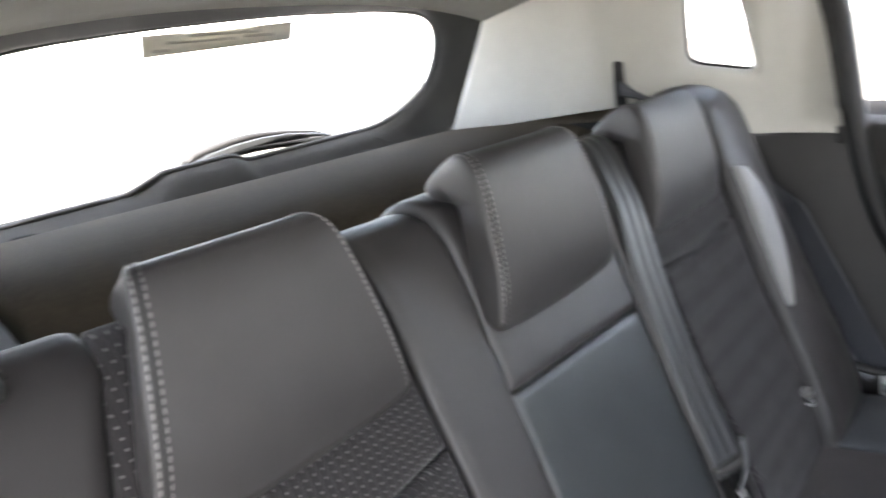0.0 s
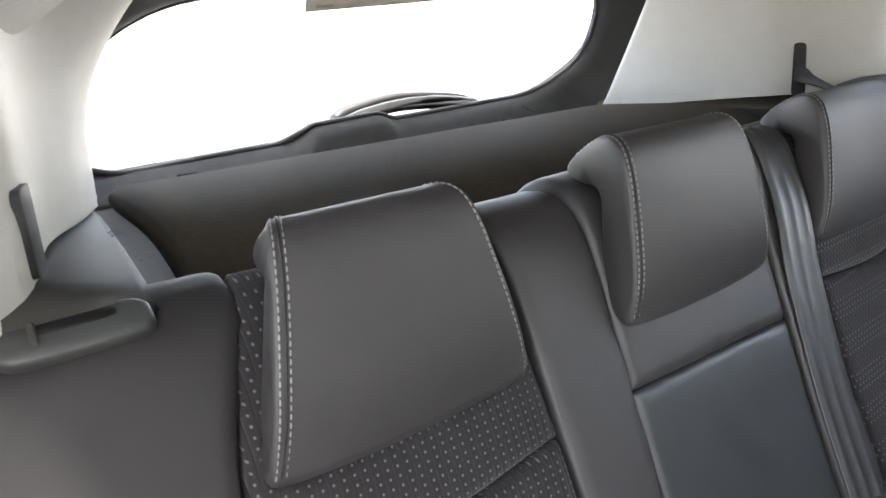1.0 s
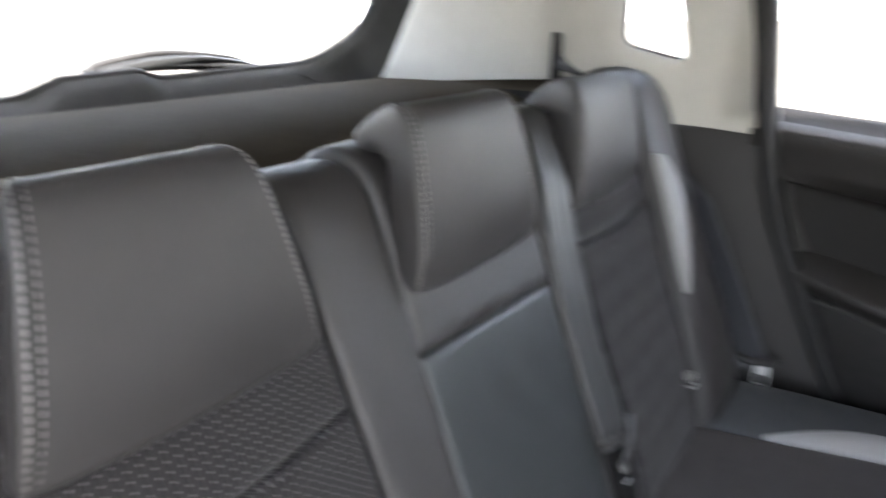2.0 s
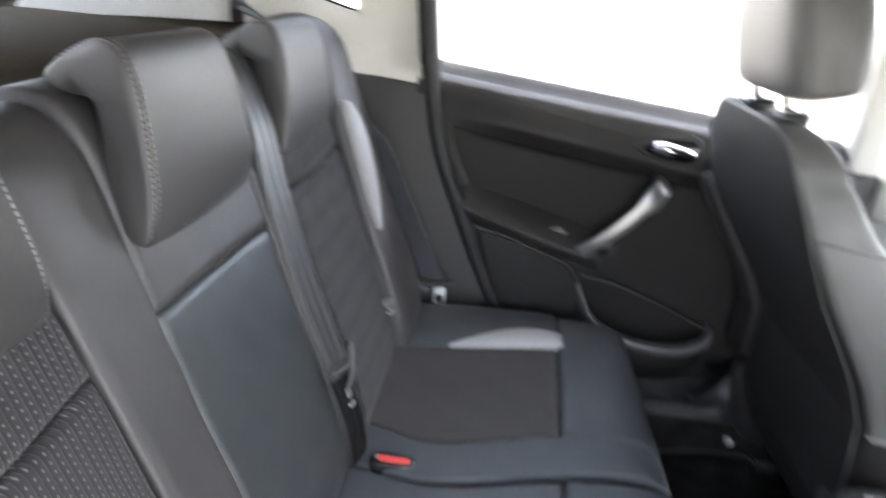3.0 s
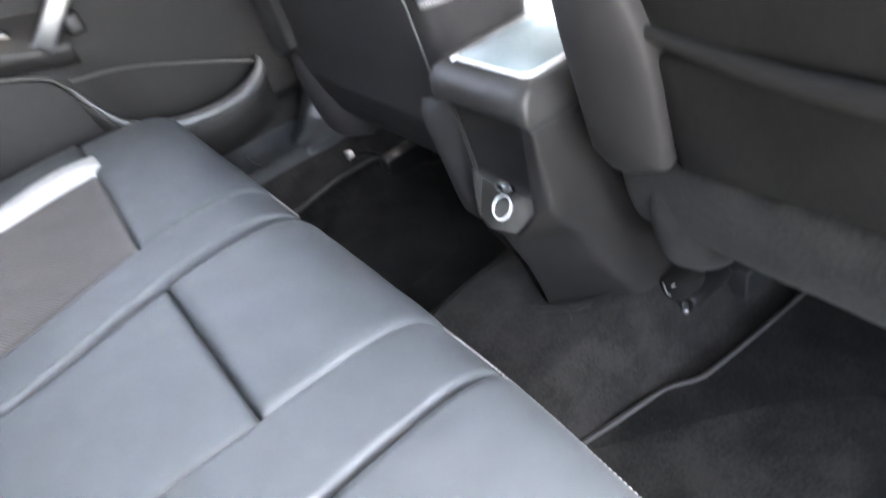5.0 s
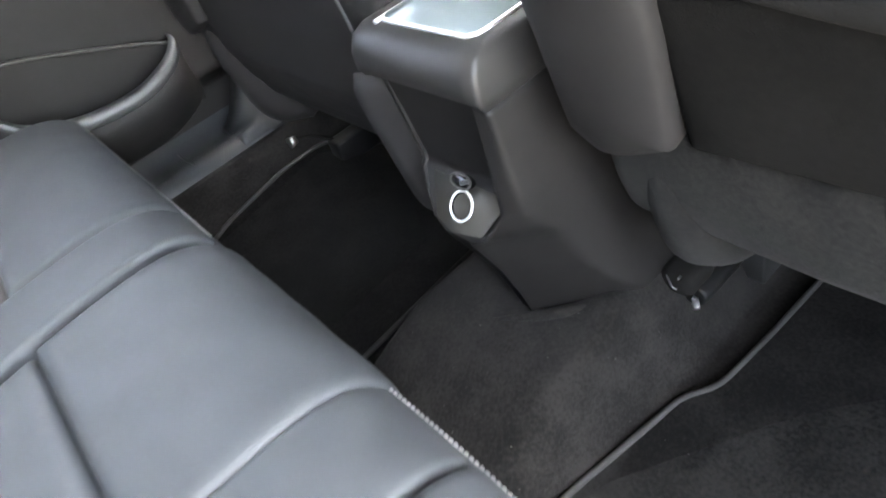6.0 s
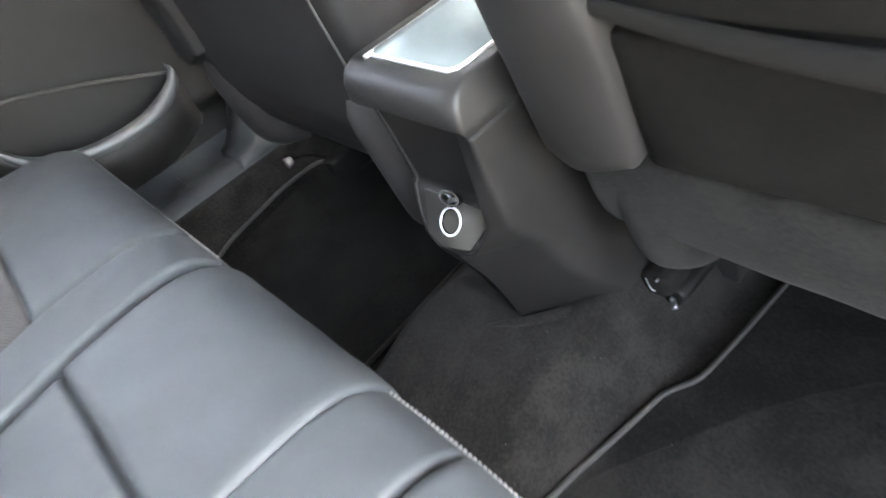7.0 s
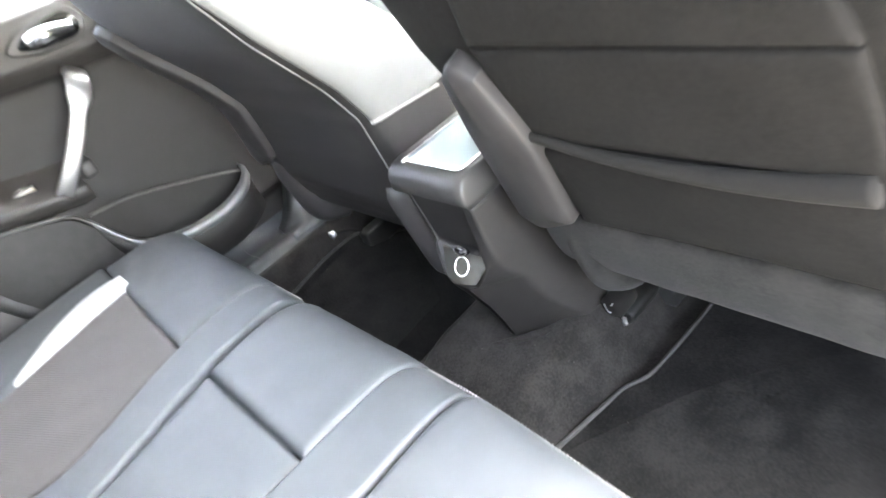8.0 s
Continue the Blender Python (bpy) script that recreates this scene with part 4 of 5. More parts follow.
# ---- seat belts ----
def strap(name, line, across, width, parent, material=None, thick=0.0014, n=80):
    c = spline(line, n)
    a = spline(across, n) if len(across) > 1 else np.repeat(np.array(across, float), n, 0)
    rings = []
    for i in range(n):
        d = c[min(i + 1, n - 1)] - c[max(i - 1, 0)]
        d /= np.linalg.norm(d)
        u = a[i] - d * (a[i] @ d)
        u /= np.linalg.norm(u)
        w = np.cross(d, u)
        prof_ = []
        for q in np.linspace(-1, 1, 25):
            prof_.append(c[i] + u * q * width / 2 + w * (thick + 0.0007 * math.cos(q * 1.5 * 2 * math.pi) + 0.00015 * math.cos(q * 9 * 2 * math.pi)))
        for q in np.linspace(1, -1, 9):
            prof_.append(c[i] + u * q * width / 2 - w * thick)
        rings.append(prof_)
    return loft_ob(name, rings, material or WEBBING, parent)


belt_mid = thing("seat_belt", "grey woven middle seat belt hanging down the backrest", "seat belt", group="seat belts")
pts = [BACK(np.array(x), np.array(t), np.array(h)) for x, t, h in ((0.194, TOPB - 0.15, 0.02), (0.191, ROLL, 0.020), (0.181, bz(0.80), 0.022), (0.164, bz(0.70), 0.022), (0.152, bz(0.58), 0.022), (0.143, bz(0.48), 0.024), (0.139, bz(0.452), 0.026))]
strap("webbing", pts, [(1, -0.25, 0)], 0.050, belt_mid)
tg = [BACK(np.array(x), np.array(bz(z)), np.array(0.028)) for x, z in ((0.098, 0.474), (0.118, 0.466), (0.150, 0.460), (0.178, 0.462), (0.196, 0.470))]
tube("tongue", tg, lambda w: 0.004 + 0.004 * math.sin(math.pi * w), TRIM_GREY, belt_mid, "dark grey plastic belt tongue", flat=0.75, n=30, sides=14)
tp = BACK(np.array(0.150), np.array(bz(0.455)), np.array(0.036))
tube("tongue_plate", [tp + np.array(q) for q in ((0.012, 0.004, 0.030), (0.010, 0.0, 0.012), (0.004, -0.002, -0.004), (-0.014, -0.004, -0.016), (-0.030, -0.004, -0.020))], 0.0030, RIM_GREY, belt_mid, "worn grey tongue plate", n=26, sides=8, flat=1.5)
# Flat black lower strap: the crease's shade is put in its colour.
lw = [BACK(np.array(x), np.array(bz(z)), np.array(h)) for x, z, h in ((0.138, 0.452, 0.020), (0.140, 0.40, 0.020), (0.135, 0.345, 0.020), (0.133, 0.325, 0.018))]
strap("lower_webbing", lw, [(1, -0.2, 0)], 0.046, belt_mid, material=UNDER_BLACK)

belt_far = thing("seat_belt", "dark woven seat belt beside the far backrest", "seat belt", group="seat belts")
strap("webbing", [(0.512, 0.915, 0.925), (0.565, 0.875, 0.895), (0.640, 0.79, 0.80), (0.668, 0.70, 0.69), (0.670, 0.66, 0.62), (0.674, 0.60, 0.49), (0.678, 0.542, 0.358)], [(0.15, 0.45, 0.9), (0.2, 1, 0.6), (0.0, 1, 0.45)], 0.050, belt_far, material=BELT_DARK)
strap("lower_webbing", [(0.676, 0.545, 0.355), (0.684, 0.585, 0.40), (0.688, 0.64, 0.51), (0.690, 0.66, 0.58)], [(0.0, 1, 0.45)], 0.046, belt_far, material=BELT_DARK)
tube("tongue", [(0.664, 0.582, 0.374), (0.664, 0.545, 0.368), (0.668, 0.503, 0.378)], 0.011, TRIM_DARK, belt_far, "black plastic belt tongue", flat=0.7)
prism("tongue_plate", [(0.664, a, b) for a, b in round_poly([(0.541, 0.364), (0.515, 0.364), (0.515, 0.316), (0.541, 0.316)], 0.008, 4)], (1, 0, 0), 0.003, RING, belt_far, "bright steel tongue plate", bevel=0.0008)
prism("plate_slot", [(0.6632, a, b) for a, b in round_poly([(0.536, 0.345), (0.519, 0.345), (0.519, 0.327), (0.536, 0.327)], 0.004, 4)], (1, 0, 0), 0.0015, RUBBER, belt_far, "dark plate slot", bevel=0)
for ax, az, aw in ((0.452, 0.412, 0.011), (0.147, 0.420, 0.009)):
    anchor = thing("child_seat_anchor", "small pale child seat anchor tag in the seat crease", "anchor", group="child seat anchors")
    tag_ = round_poly([(-aw, -0.005), (aw, -0.007), (aw, 0.005), (-aw, 0.007)], 0.003, 4)
    lay = lambda h: [tuple(BACK(np.array(ax + p), np.array(bz(az) + q), np.array(h))) for p, q in tag_]
    loft_ob("tag", [lay(0.010), lay(0.0235), lay(0.0245)], CARD_GREY, anchor)
    tube("loop", [BACK(np.array(ax + p), np.array(bz(az) + q), np.array(h)) for p, q, h in ((-0.008, -0.016, 0.010), (-0.007, -0.018, 0.022), (0.007, -0.018, 0.022), (0.008, -0.016, 0.010))], 0.0025, STEEL, anchor, "steel anchor loop", n=14, sides=8)

buckle = thing("belt_buckle", "black seat belt buckle with a red release button", "buckle")
rings = []
for z, k in ((0.296, 0.94), (0.318, 1.0), (0.3265, 0.98), (0.3310, 0.90), (0.3335, 0.74), (0.3325, 0.60)):
    rings.append([(0.133 + 0.0165 * k * math.copysign(abs(math.sin(g)) ** 0.75, math.sin(g)), 0.534 + (0.0165 + 0.0185 * k) * math.copysign(abs(math.cos(g)) ** 0.55, math.cos(g)), z) for g in np.linspace(0, 2 * math.pi, 40, endpoint=False)])
loft_ob("housing", rings, GLOSS_BLACK, buckle)
box("release_button", 0.1265, 0.1395, 0.509, 0.557, 0.322, 0.3352, RED, buckle, "red release button", bevel=0.005, seg=4)

# ---- front seats ----
def front_seat(cx, sgn, lev, yr, label, drop=0.0, wing=lambda z: 0.0):
    """sgn: +1 where the car's middle lies towards smaller x; yr: where the seat's back face stands at each height of lev."""
    t = thing("front_seat", label, "car seat", group="front seats")
    hl = [0.25, 0.33, 0.40, 0.55, 0.66, 0.72, 0.78, 0.815, 0.84, 0.855]
    hw = [0.200, 0.232, 0.236, 0.236, 0.230, 0.222, 0.206, 0.186, 0.155, 0.11]
    dp = [0.10, 0.160, 0.175, 0.185, 0.165, 0.130, 0.105, 0.095, 0.075, 0.045]
    if sgn > 0:
        dp = [0.10, 0.17, 0.19, 0.215, 0.190, 0.115, 0.095, 0.088, 0.075, 0.045]
        hw = [q * 1.022 for q in hw]
    hl = hl[:4] + [q - drop for q in hl[4:]]
    ease = lambda z, ys: float(np.mean([np.interp(z + q, hl, ys) for q in np.linspace(-0.035, 0.035, 9)])) if z < hl[-1] - 0.05 else float(np.interp(z, hl, ys))
    f = lambda z: (np.interp(z, lev, yr), ease(z, hw), ease(z, dp))
    rings = []
    for z in np.linspace(hl[0], hl[-1], 70):
        y, w, d = f(z)
        ring = []
        for a in np.linspace(0, 2 * math.pi, 96, endpoint=False):
            ca, sa = math.cos(a), math.sin(a)
            p = (0.24 if ca < 0 else 0.40) if sa > 0 else (0.50 if sgn > 0 else 0.62)
            ux = math.copysign(abs(ca) ** p, ca) * w
            spread = wing(z) * max(ux / w, 0)
            uy = math.copysign(abs(sa) ** p, sa) * d / 2
            dip = 0.05 * (1 - (ux / w) ** 2) if sa < 0 else 0.0
            ring.append((cx + ux + spread, y - 0.012 - d / 2 + uy + dip * 0.8, z))
        rings.append(ring)
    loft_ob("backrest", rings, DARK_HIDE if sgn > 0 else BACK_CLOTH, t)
    PAN = Profile([(np.interp(z, lev, yr) - 0.010, z) for z in np.linspace(0.27, 0.845, 60)])
    flat = lambda s, tt, h: PAN(s, tt, -np.asarray(h))
    pz = PAN.at_z
    a, b = 0.150, 0.138
    if sgn < 0:
        quad(flat, "back_panel", (cx - 0.174, cx - 0.163), (cx + a, cx + 0.16), pz(0.500), pz(0.617), BACK_CLOTH, t, "black cloth back panel", puff=0.005, edge=0.010, n=30)
        quad(flat, "head_panel", (cx - 0.163, cx - 0.12), (cx + 0.16, cx + 0.12), pz(0.620), pz(0.80 - drop), BACK_CLOTH, t, "black upper back panel", puff=0.006, edge=0.012, n=30)
    if sgn < 0:
        quad(flat, "map_pocket", (cx - 0.180, cx - 0.176), cx + a, pz(0.366), pz(0.488), BACK_CLOTH, t, "black map pocket", puff=0.010, edge=0.03, n=30, bow=-0.004)
        rim = [flat(np.array(cx + q * (a - 0.004)), np.array(pz(0.505 + 0.007 * q) - 0.016 * (1 - q * q)), np.array(0.0095)) for q in np.linspace(-1.12, 1.13, 14)]
        tube("pocket_rim", rim, lambda w: 0.0105 - 0.0068 * w, RIM_CLOTH, t, "rolled elastic pocket rim", flat=1.25, n=60, sides=12)
    s0, s1 = cx + 0.153, cx + 0.238
    u0, u1 = cx + 0.142, cx + 0.226
    e0, e1, ze = (cx + 0.158, cx + 0.205, 0.595) if sgn < 0 else (cx + 0.205, cx + 0.270, 0.68)
    L = [(s0, pz(0.375)), (u0, pz(0.50)), (e0, pz(ze))]
    R = [(s1, pz(0.375)), (u1, pz(0.50)), (e1, pz(ze))]
    mid, mid2 = (L[0][0] + R[0][0]) / 2, (L[-1][0] + R[-1][0]) / 2
    pad("side_bolster", flat, [L[0], (mid + 0.012, pz(0.352)), R[0]], [L[-1], (mid2, pz(ze + 0.017)), R[-1]], L, R, DARK_HIDE, t, "padded leather side bolster", puff=0.030 if sgn < 0 else 0.018, edge=0.042, n=60, m=28, base=-0.03)
    # carpet-like skirt with a rounded lobe at either end
    y36 = float(np.interp(0.36, lev, yr))
    yk = y36 - (0.0 if sgn < 0 else 0.011)
    PS = Profile([(yk - 0.014, 0.372), (yk - 0.016, 0.34), (yk - 0.025, 0.302), (yk - 0.042, 0.270), (yk - 0.080, 0.254), (yk - 0.14, 0.248)])
    flat2 = lambda s, tt, h: PS(s, tt, np.asarray(h)) - np.stack([0 * s, 0 * s, (0.016 if sgn < 0 else 0.0) * np.clip((cx + 0.225 - s) / 0.45, 0, 1) + 0 * tt], -1)
    quad(flat2, "skirt", cx - 0.225, cx + 0.225, 0.0, PS.end, LOWER_CLOTH if sgn < 0 else DARK_HIDE, t, "grey carpet-like lower skirt", puff=0.012, edge=0.016, n=30)
    for q in (-1, 1):
        rings = []
        for k in np.linspace(0, 1, 16):
            inner = sgn > 0 and q < 0
            e = math.sqrt(max(0.0, 1 - (2 * k - 1) ** (8 if inner else 4))) * 0.98 + 0.02
            zc = 0.375 - (0.182 if sgn < 0 else 0.190 if inner else 0.205) * k
            xc = 0.212 + 0.034 * k if inner else 0.178
            back = 0.012 if inner else 0.035
            ring = []
            for g in np.linspace(0, 2 * math.pi, 28, endpoint=False):
                ring.append((cx + q * (xc + 0.052 * math.cos(g) * (0.55 + 0.45 * e) * (1 - 0.25 * k)), y36 - 0.056 - back * k + 0.062 * math.sin(g) * e, zc))
            rings.append(ring)
        loft_ob("skirt_lobe", rings, LOWER_CLOTH if sgn < 0 else LEATHER_SHADED, t, "rounded skirt end")
    rings = []
    for y, w, z0, z1 in ((y36 - 0.10, 0.17, 0.26, 0.33), (y36 - 0.13, 0.22, 0.22, 0.36), (-0.40, 0.25, 0.20, 0.36), (-0.58, 0.255, 0.19, 0.375), (-0.66, 0.24, 0.20, 0.36), (-0.69, 0.20, 0.22, 0.32)):
        ring = []
        for g in np.linspace(0, 2 * math.pi, 48, endpoint=False):
            ca, sa = math.cos(g), math.sin(g)
            ring.append((cx + math.copysign(abs(ca) ** 0.45, ca) * w, y, (z0 + z1) / 2 + math.copysign(abs(sa) ** 0.45, sa) * (z1 - z0) / 2))
        rings.append(ring)
    loft_ob("cushion", rings, LEATHER, t)
    for q in (-1, 1):
        rx = cx + q * 0.215
        box("seat_rail", rx - 0.022, rx + 0.022, -0.62, -0.30, 0.03, 0.080, RUBBER, t, "black steel seat rail", bevel=0.004)
        box("rail_foot", rx - 0.014, rx + 0.014, -0.60, -0.32, 0.075, 0.24, RUBBER, t, bevel=0.004)
    # rail ends with their fixings
    bx, by, bz2 = (0.605, -0.137, 0.113) if sgn > 0 else (-0.068, -0.192, 0.107)
    bm = bmesh.new()
    bmesh.ops.create_cone(bm, cap_ends=True, segments=16, radius1=0.010 if sgn > 0 else 0.005, radius2=0.007 if sgn > 0 else 0.003, depth=0.012)
    for v in bm.verts:
        v.co = Vector((v.co.x, -v.co.z, v.co.y)) + Vector((bx, by, bz2))
    part("rail_bolt", bm, STEEL, t, "bright rail bolt")
    if sgn > 0:
        # Black box added for the shade under the far seat.
        box("rail_block", 0.565, 0.600, -0.30, -0.19, 0.03, 0.080, UNDER_BLACK, t, "black block by the seat rail", bevel=0.006)
        tube("bolt_bracket", [(0.605, -0.142, 0.113), (0.600, -0.175, 0.100), (0.588, -0.215, 0.065)], 0.0035, RIM_CLOTH, t, "black bolt bracket", n=14, sides=8)
    else:
        prism("rail_block", [(a_, -0.210, b_) for a_, b_ in round_poly([(-0.055, 0.070), (-0.053, 0.092), (-0.085, 0.097), (-0.126, 0.092), (-0.120, 0.066)], 0.012, 5)], (0, -1, 0), 0.08, UNDER_BLACK, t, "black block by the seat rail", bevel=0.004)
        tube("rail_hook", [(-0.088, -0.196, 0.114), (-0.098, -0.190, 0.108), (-0.102, -0.192, 0.104)], 0.0010, STEEL, t, "small bright steel hook", n=20, sides=6)
        tube("rail_pin", [(-0.118, -0.199, 0.093), (-0.125, -0.191, 0.089)], 0.0036, STEEL, t, "short steel pin", n=8, sides=12)
        # Chrome bead stands in for a glint among the rail fixings.
        bm = bmesh.new()
        bmesh.ops.create_uvsphere(bm, u_segments=12, v_segments=8, radius=0.0035)
        for v in bm.verts:
            v.co += Vector((-0.090, -0.178, 0.068))
        part("glint_bead", bm, CHROME, t, "bright bead put in for a glint")
    if sgn < 0:
        rings = []
        for y, k in ((-0.196, 0.55), (-0.199, 0.85), (-0.204, 1.0), (-0.235, 1.0), (-0.245, 0.9)):
            rings.append([(-0.096 + 0.020 * k * math.copysign(abs(math.cos(g)) ** 0.7, math.cos(g)), y, 0.103 + 0.016 * k * math.copysign(abs(math.sin(g)) ** 0.7, math.sin(g))) for g in np.linspace(0, 2 * math.pi, 28, endpoint=False)])
        loft_ob("recliner_cover", rings, RIM_CLOTH, t, "black hinge cover under the seat")
        # Bright studs put the small glints on the dark cover.
        for hx, hz in ((-0.070, 0.112), (-0.103, 0.118), (-0.118, 0.096)):
            tube("glint_stud", [(hx, -0.199, hz), (hx, -0.194, hz)], 0.0013, STEEL, t, "small steel stud put in for a glint", n=4, sides=10)
    # edge seam towards the car's middle
    if sgn > 0:
        line, lnorm = [], []
        for z in np.linspace(0.345, 0.848, 130):
            y, w, d = f(z)
            sa_ = max(0.0, 1 - 0.012 / d) ** (1 / 0.24)
            line.append((cx - sgn * (w * (1 - sa_ ** 2) ** 0.12 + 0.001), y - 0.018, z))
            lnorm.append((-sgn * 0.9, 0.45, 0))
        tube("piping", line[::6], 0.0017, SIDE_GREY, t, "pale corded edge seam", n=100, sides=8)
        stitches("edge_stitching", [(p[0] - 0.0005, p[1] - 0.005, p[2]) for p in line], (-0.95, 0.3, 0), t, gap=0.0056, size=0.0042, w=0.0010)
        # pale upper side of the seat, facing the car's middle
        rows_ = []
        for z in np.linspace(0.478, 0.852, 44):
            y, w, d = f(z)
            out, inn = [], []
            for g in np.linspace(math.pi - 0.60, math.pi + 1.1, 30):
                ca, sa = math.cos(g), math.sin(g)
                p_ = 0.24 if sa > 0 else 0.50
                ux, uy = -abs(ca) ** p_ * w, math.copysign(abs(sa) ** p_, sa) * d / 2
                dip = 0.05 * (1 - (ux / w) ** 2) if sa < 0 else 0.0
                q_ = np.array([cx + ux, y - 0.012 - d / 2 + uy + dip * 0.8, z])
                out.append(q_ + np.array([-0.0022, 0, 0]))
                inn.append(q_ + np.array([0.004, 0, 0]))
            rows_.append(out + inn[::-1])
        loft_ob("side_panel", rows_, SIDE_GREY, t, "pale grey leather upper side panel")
        zc = 0.485
        y, w, d = f(zc)
        stitches("stitching", [(cx - sgn * (np.interp(zc, hl, hw) + 0.0015), y - 0.02 - 0.13 * q, zc - 0.012 * q) for q in np.linspace(0, 1, 40)], (-sgn, 0, 0), t, gap=0.0045, size=0.0036, w=0.0022, lift=0.002)
        zc = 0.735
        y, w, d = f(zc)
        tube("neck_seam", [(cx - sgn * (np.interp(zc, hl, hw) + 0.0025), y - 0.02 - 0.09 * q, zc - 0.012 * q) for q in np.linspace(0, 1, 5)], 0.0018, LEATHER, t, "sewn neck seam", n=12, sides=6)
    # headrest on two posts
    yt = float(np.interp(0.84, lev, yr))
    zh = 0.968 - drop
    hr = []
    for q in np.linspace(-1, 1, 31):
        k = max(0.0, 1 - abs(q) ** 6) ** 0.5
        ring = []
        for g in np.linspace(0, 2 * math.pi, 48, endpoint=False):
            ca, sa = math.cos(g), math.sin(g)
            u = math.copysign(abs(ca) ** 0.5, ca) * 0.050 * (0.45 + 0.55 * k)
            w2 = math.copysign(abs(sa) ** 0.32, sa) * 0.085 * (0.85 + 0.15 * k)
            ring.append((cx + q * 0.138 * (1 - 0.12 * (w2 / 0.085 > 0) * abs(w2 / 0.085)), yt - 0.055 + u + w2 * 0.22, zh + w2 - u * 0.22))
        hr.append(ring)
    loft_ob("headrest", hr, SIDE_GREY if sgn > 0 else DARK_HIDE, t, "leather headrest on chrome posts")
    for q in (-1, 1):
        tube("headrest_post", [(cx + q * 0.062, yt - 0.060, 0.82), (cx + q * 0.062, yt - 0.042, 0.90)], 0.0105, CHROME, t, "chrome headrest post", n=8)
        loft_ob("post_collar", [[(cx + q * 0.062 + r * 1.35 * math.cos(g), yt - 0.055 + r * math.sin(g), 0.852 - drop + h) for g in np.linspace(0, 2 * math.pi, 28, endpoint=False)] for r, h in ((0.024, -0.02), (0.024, 0.004), (0.021, 0.008), (0.014, 0.009))], RUBBER, t, "black oval post collar")
        loft_ob("collar_trim", [[(cx + q * 0.062 + (0.017 + 0.0022 * math.cos(e)) * 1.3 * math.cos(g), yt - 0.055 + (0.017 + 0.0022 * math.cos(e)) * math.sin(g), 0.8605 - drop + 0.0022 * math.sin(e)) for g in np.linspace(0, 2 * math.pi, 28, endpoint=False)] for e in np.linspace(0, 2 * math.pi, 9)], CHROME, t, "chrome collar ring", cap=False)
    return t


front_seat(0.366, 1, [0.25, 0.33, 0.40, 0.49, 0.55, 0.60, 0.65, 0.72, 0.80, 0.86], [-0.10, -0.070, -0.068, -0.058, -0.030, 0.002, 0.034, 0.070, 0.102, 0.115], "dark leather front seat seen from behind, pale corded edge", 0.0, lambda z: float(np.interp(z, [0.40, 0.50, 0.58, 0.68, 0.76, 0.82], [0, 0.020, 0.048, 0.052, 0.03, 0])))
front_seat(-0.331, -1, [0.25, 0.337, 0.40, 0.46, 0.59, 0.69, 0.73, 0.80, 0.86], [-0.15, -0.112, -0.094, -0.078, -0.038, -0.008, 0.004, 0.022, 0.03], "dark leather front seat with black cloth map pocket", 0.03, lambda z: float(np.interp(z, [0.42, 0.50, 0.60, 0.68, 0.735, 0.785, 0.83], [0, 0.028, 0.056, 0.064, 0.060, 0.03, 0])))

# ---- centre console ----
console = thing("centre_console", "dark plastic centre console with rear power socket", "console")
KX = 0.006


def con_ring(z, w, c, yb, ys, r=0.008):
    o = round_poly([(KX - w, -0.62), (KX - w, ys), (KX - c, yb), (KX + c, yb), (KX + w, ys), (KX + w, -0.62)], [0.01, r, r, r, r, 0.01], 6)
    return [(a, b, z) for a, b in o]


loft_ob("top_cap", [con_ring(*q) for q in ((0.4012, 0.0715, 0.062, -0.052, -0.047, 0.004), (0.4022, 0.0738, 0.064, -0.047, -0.043, 0.004), (0.412, 0.0740, 0.065, -0.036, -0.040, 0.004), (0.428, 0.0738, 0.065, -0.036, -0.042, 0.004), (0.4385, 0.0725, 0.064, -0.042, -0.047, 0.004), (0.444, 0.0695, 0.060, -0.052, -0.056, 0.004), (0.4465, 0.064, 0.054, -0.062, -0.066), (0.447, 0.055, 0.044, -0.068, -0.075))], CAP_SATIN, console, "smooth dark top cap")


def cheek_ring(z, w, c, yb, ys, ci, yr):
    """The console's outline at one height: a recess of half width ci at the back, with a full cheek on one side and a low one on the other."""
    e = 0.010 * float(sm(0.262, 0.30, z))
    yl = yr + 0.15 * (yb - yr)
    o = round_poly([(KX - w, -0.62), (KX - w, ys), (KX - c, yb), (KX - ci, yb), (KX - ci, yr), (KX + ci + e, yr), (KX + ci + e, yl), (KX + c + e, yl), (KX + w, min(ys, yl - 0.006)), (KX + w, -0.62)], [0.01, 0.008, 0.003, 0.002, 0.002, 0.002, 0.002, 0.003, 0.008, 0.01], 5)
    return [(p, q, z) for p, q in o]


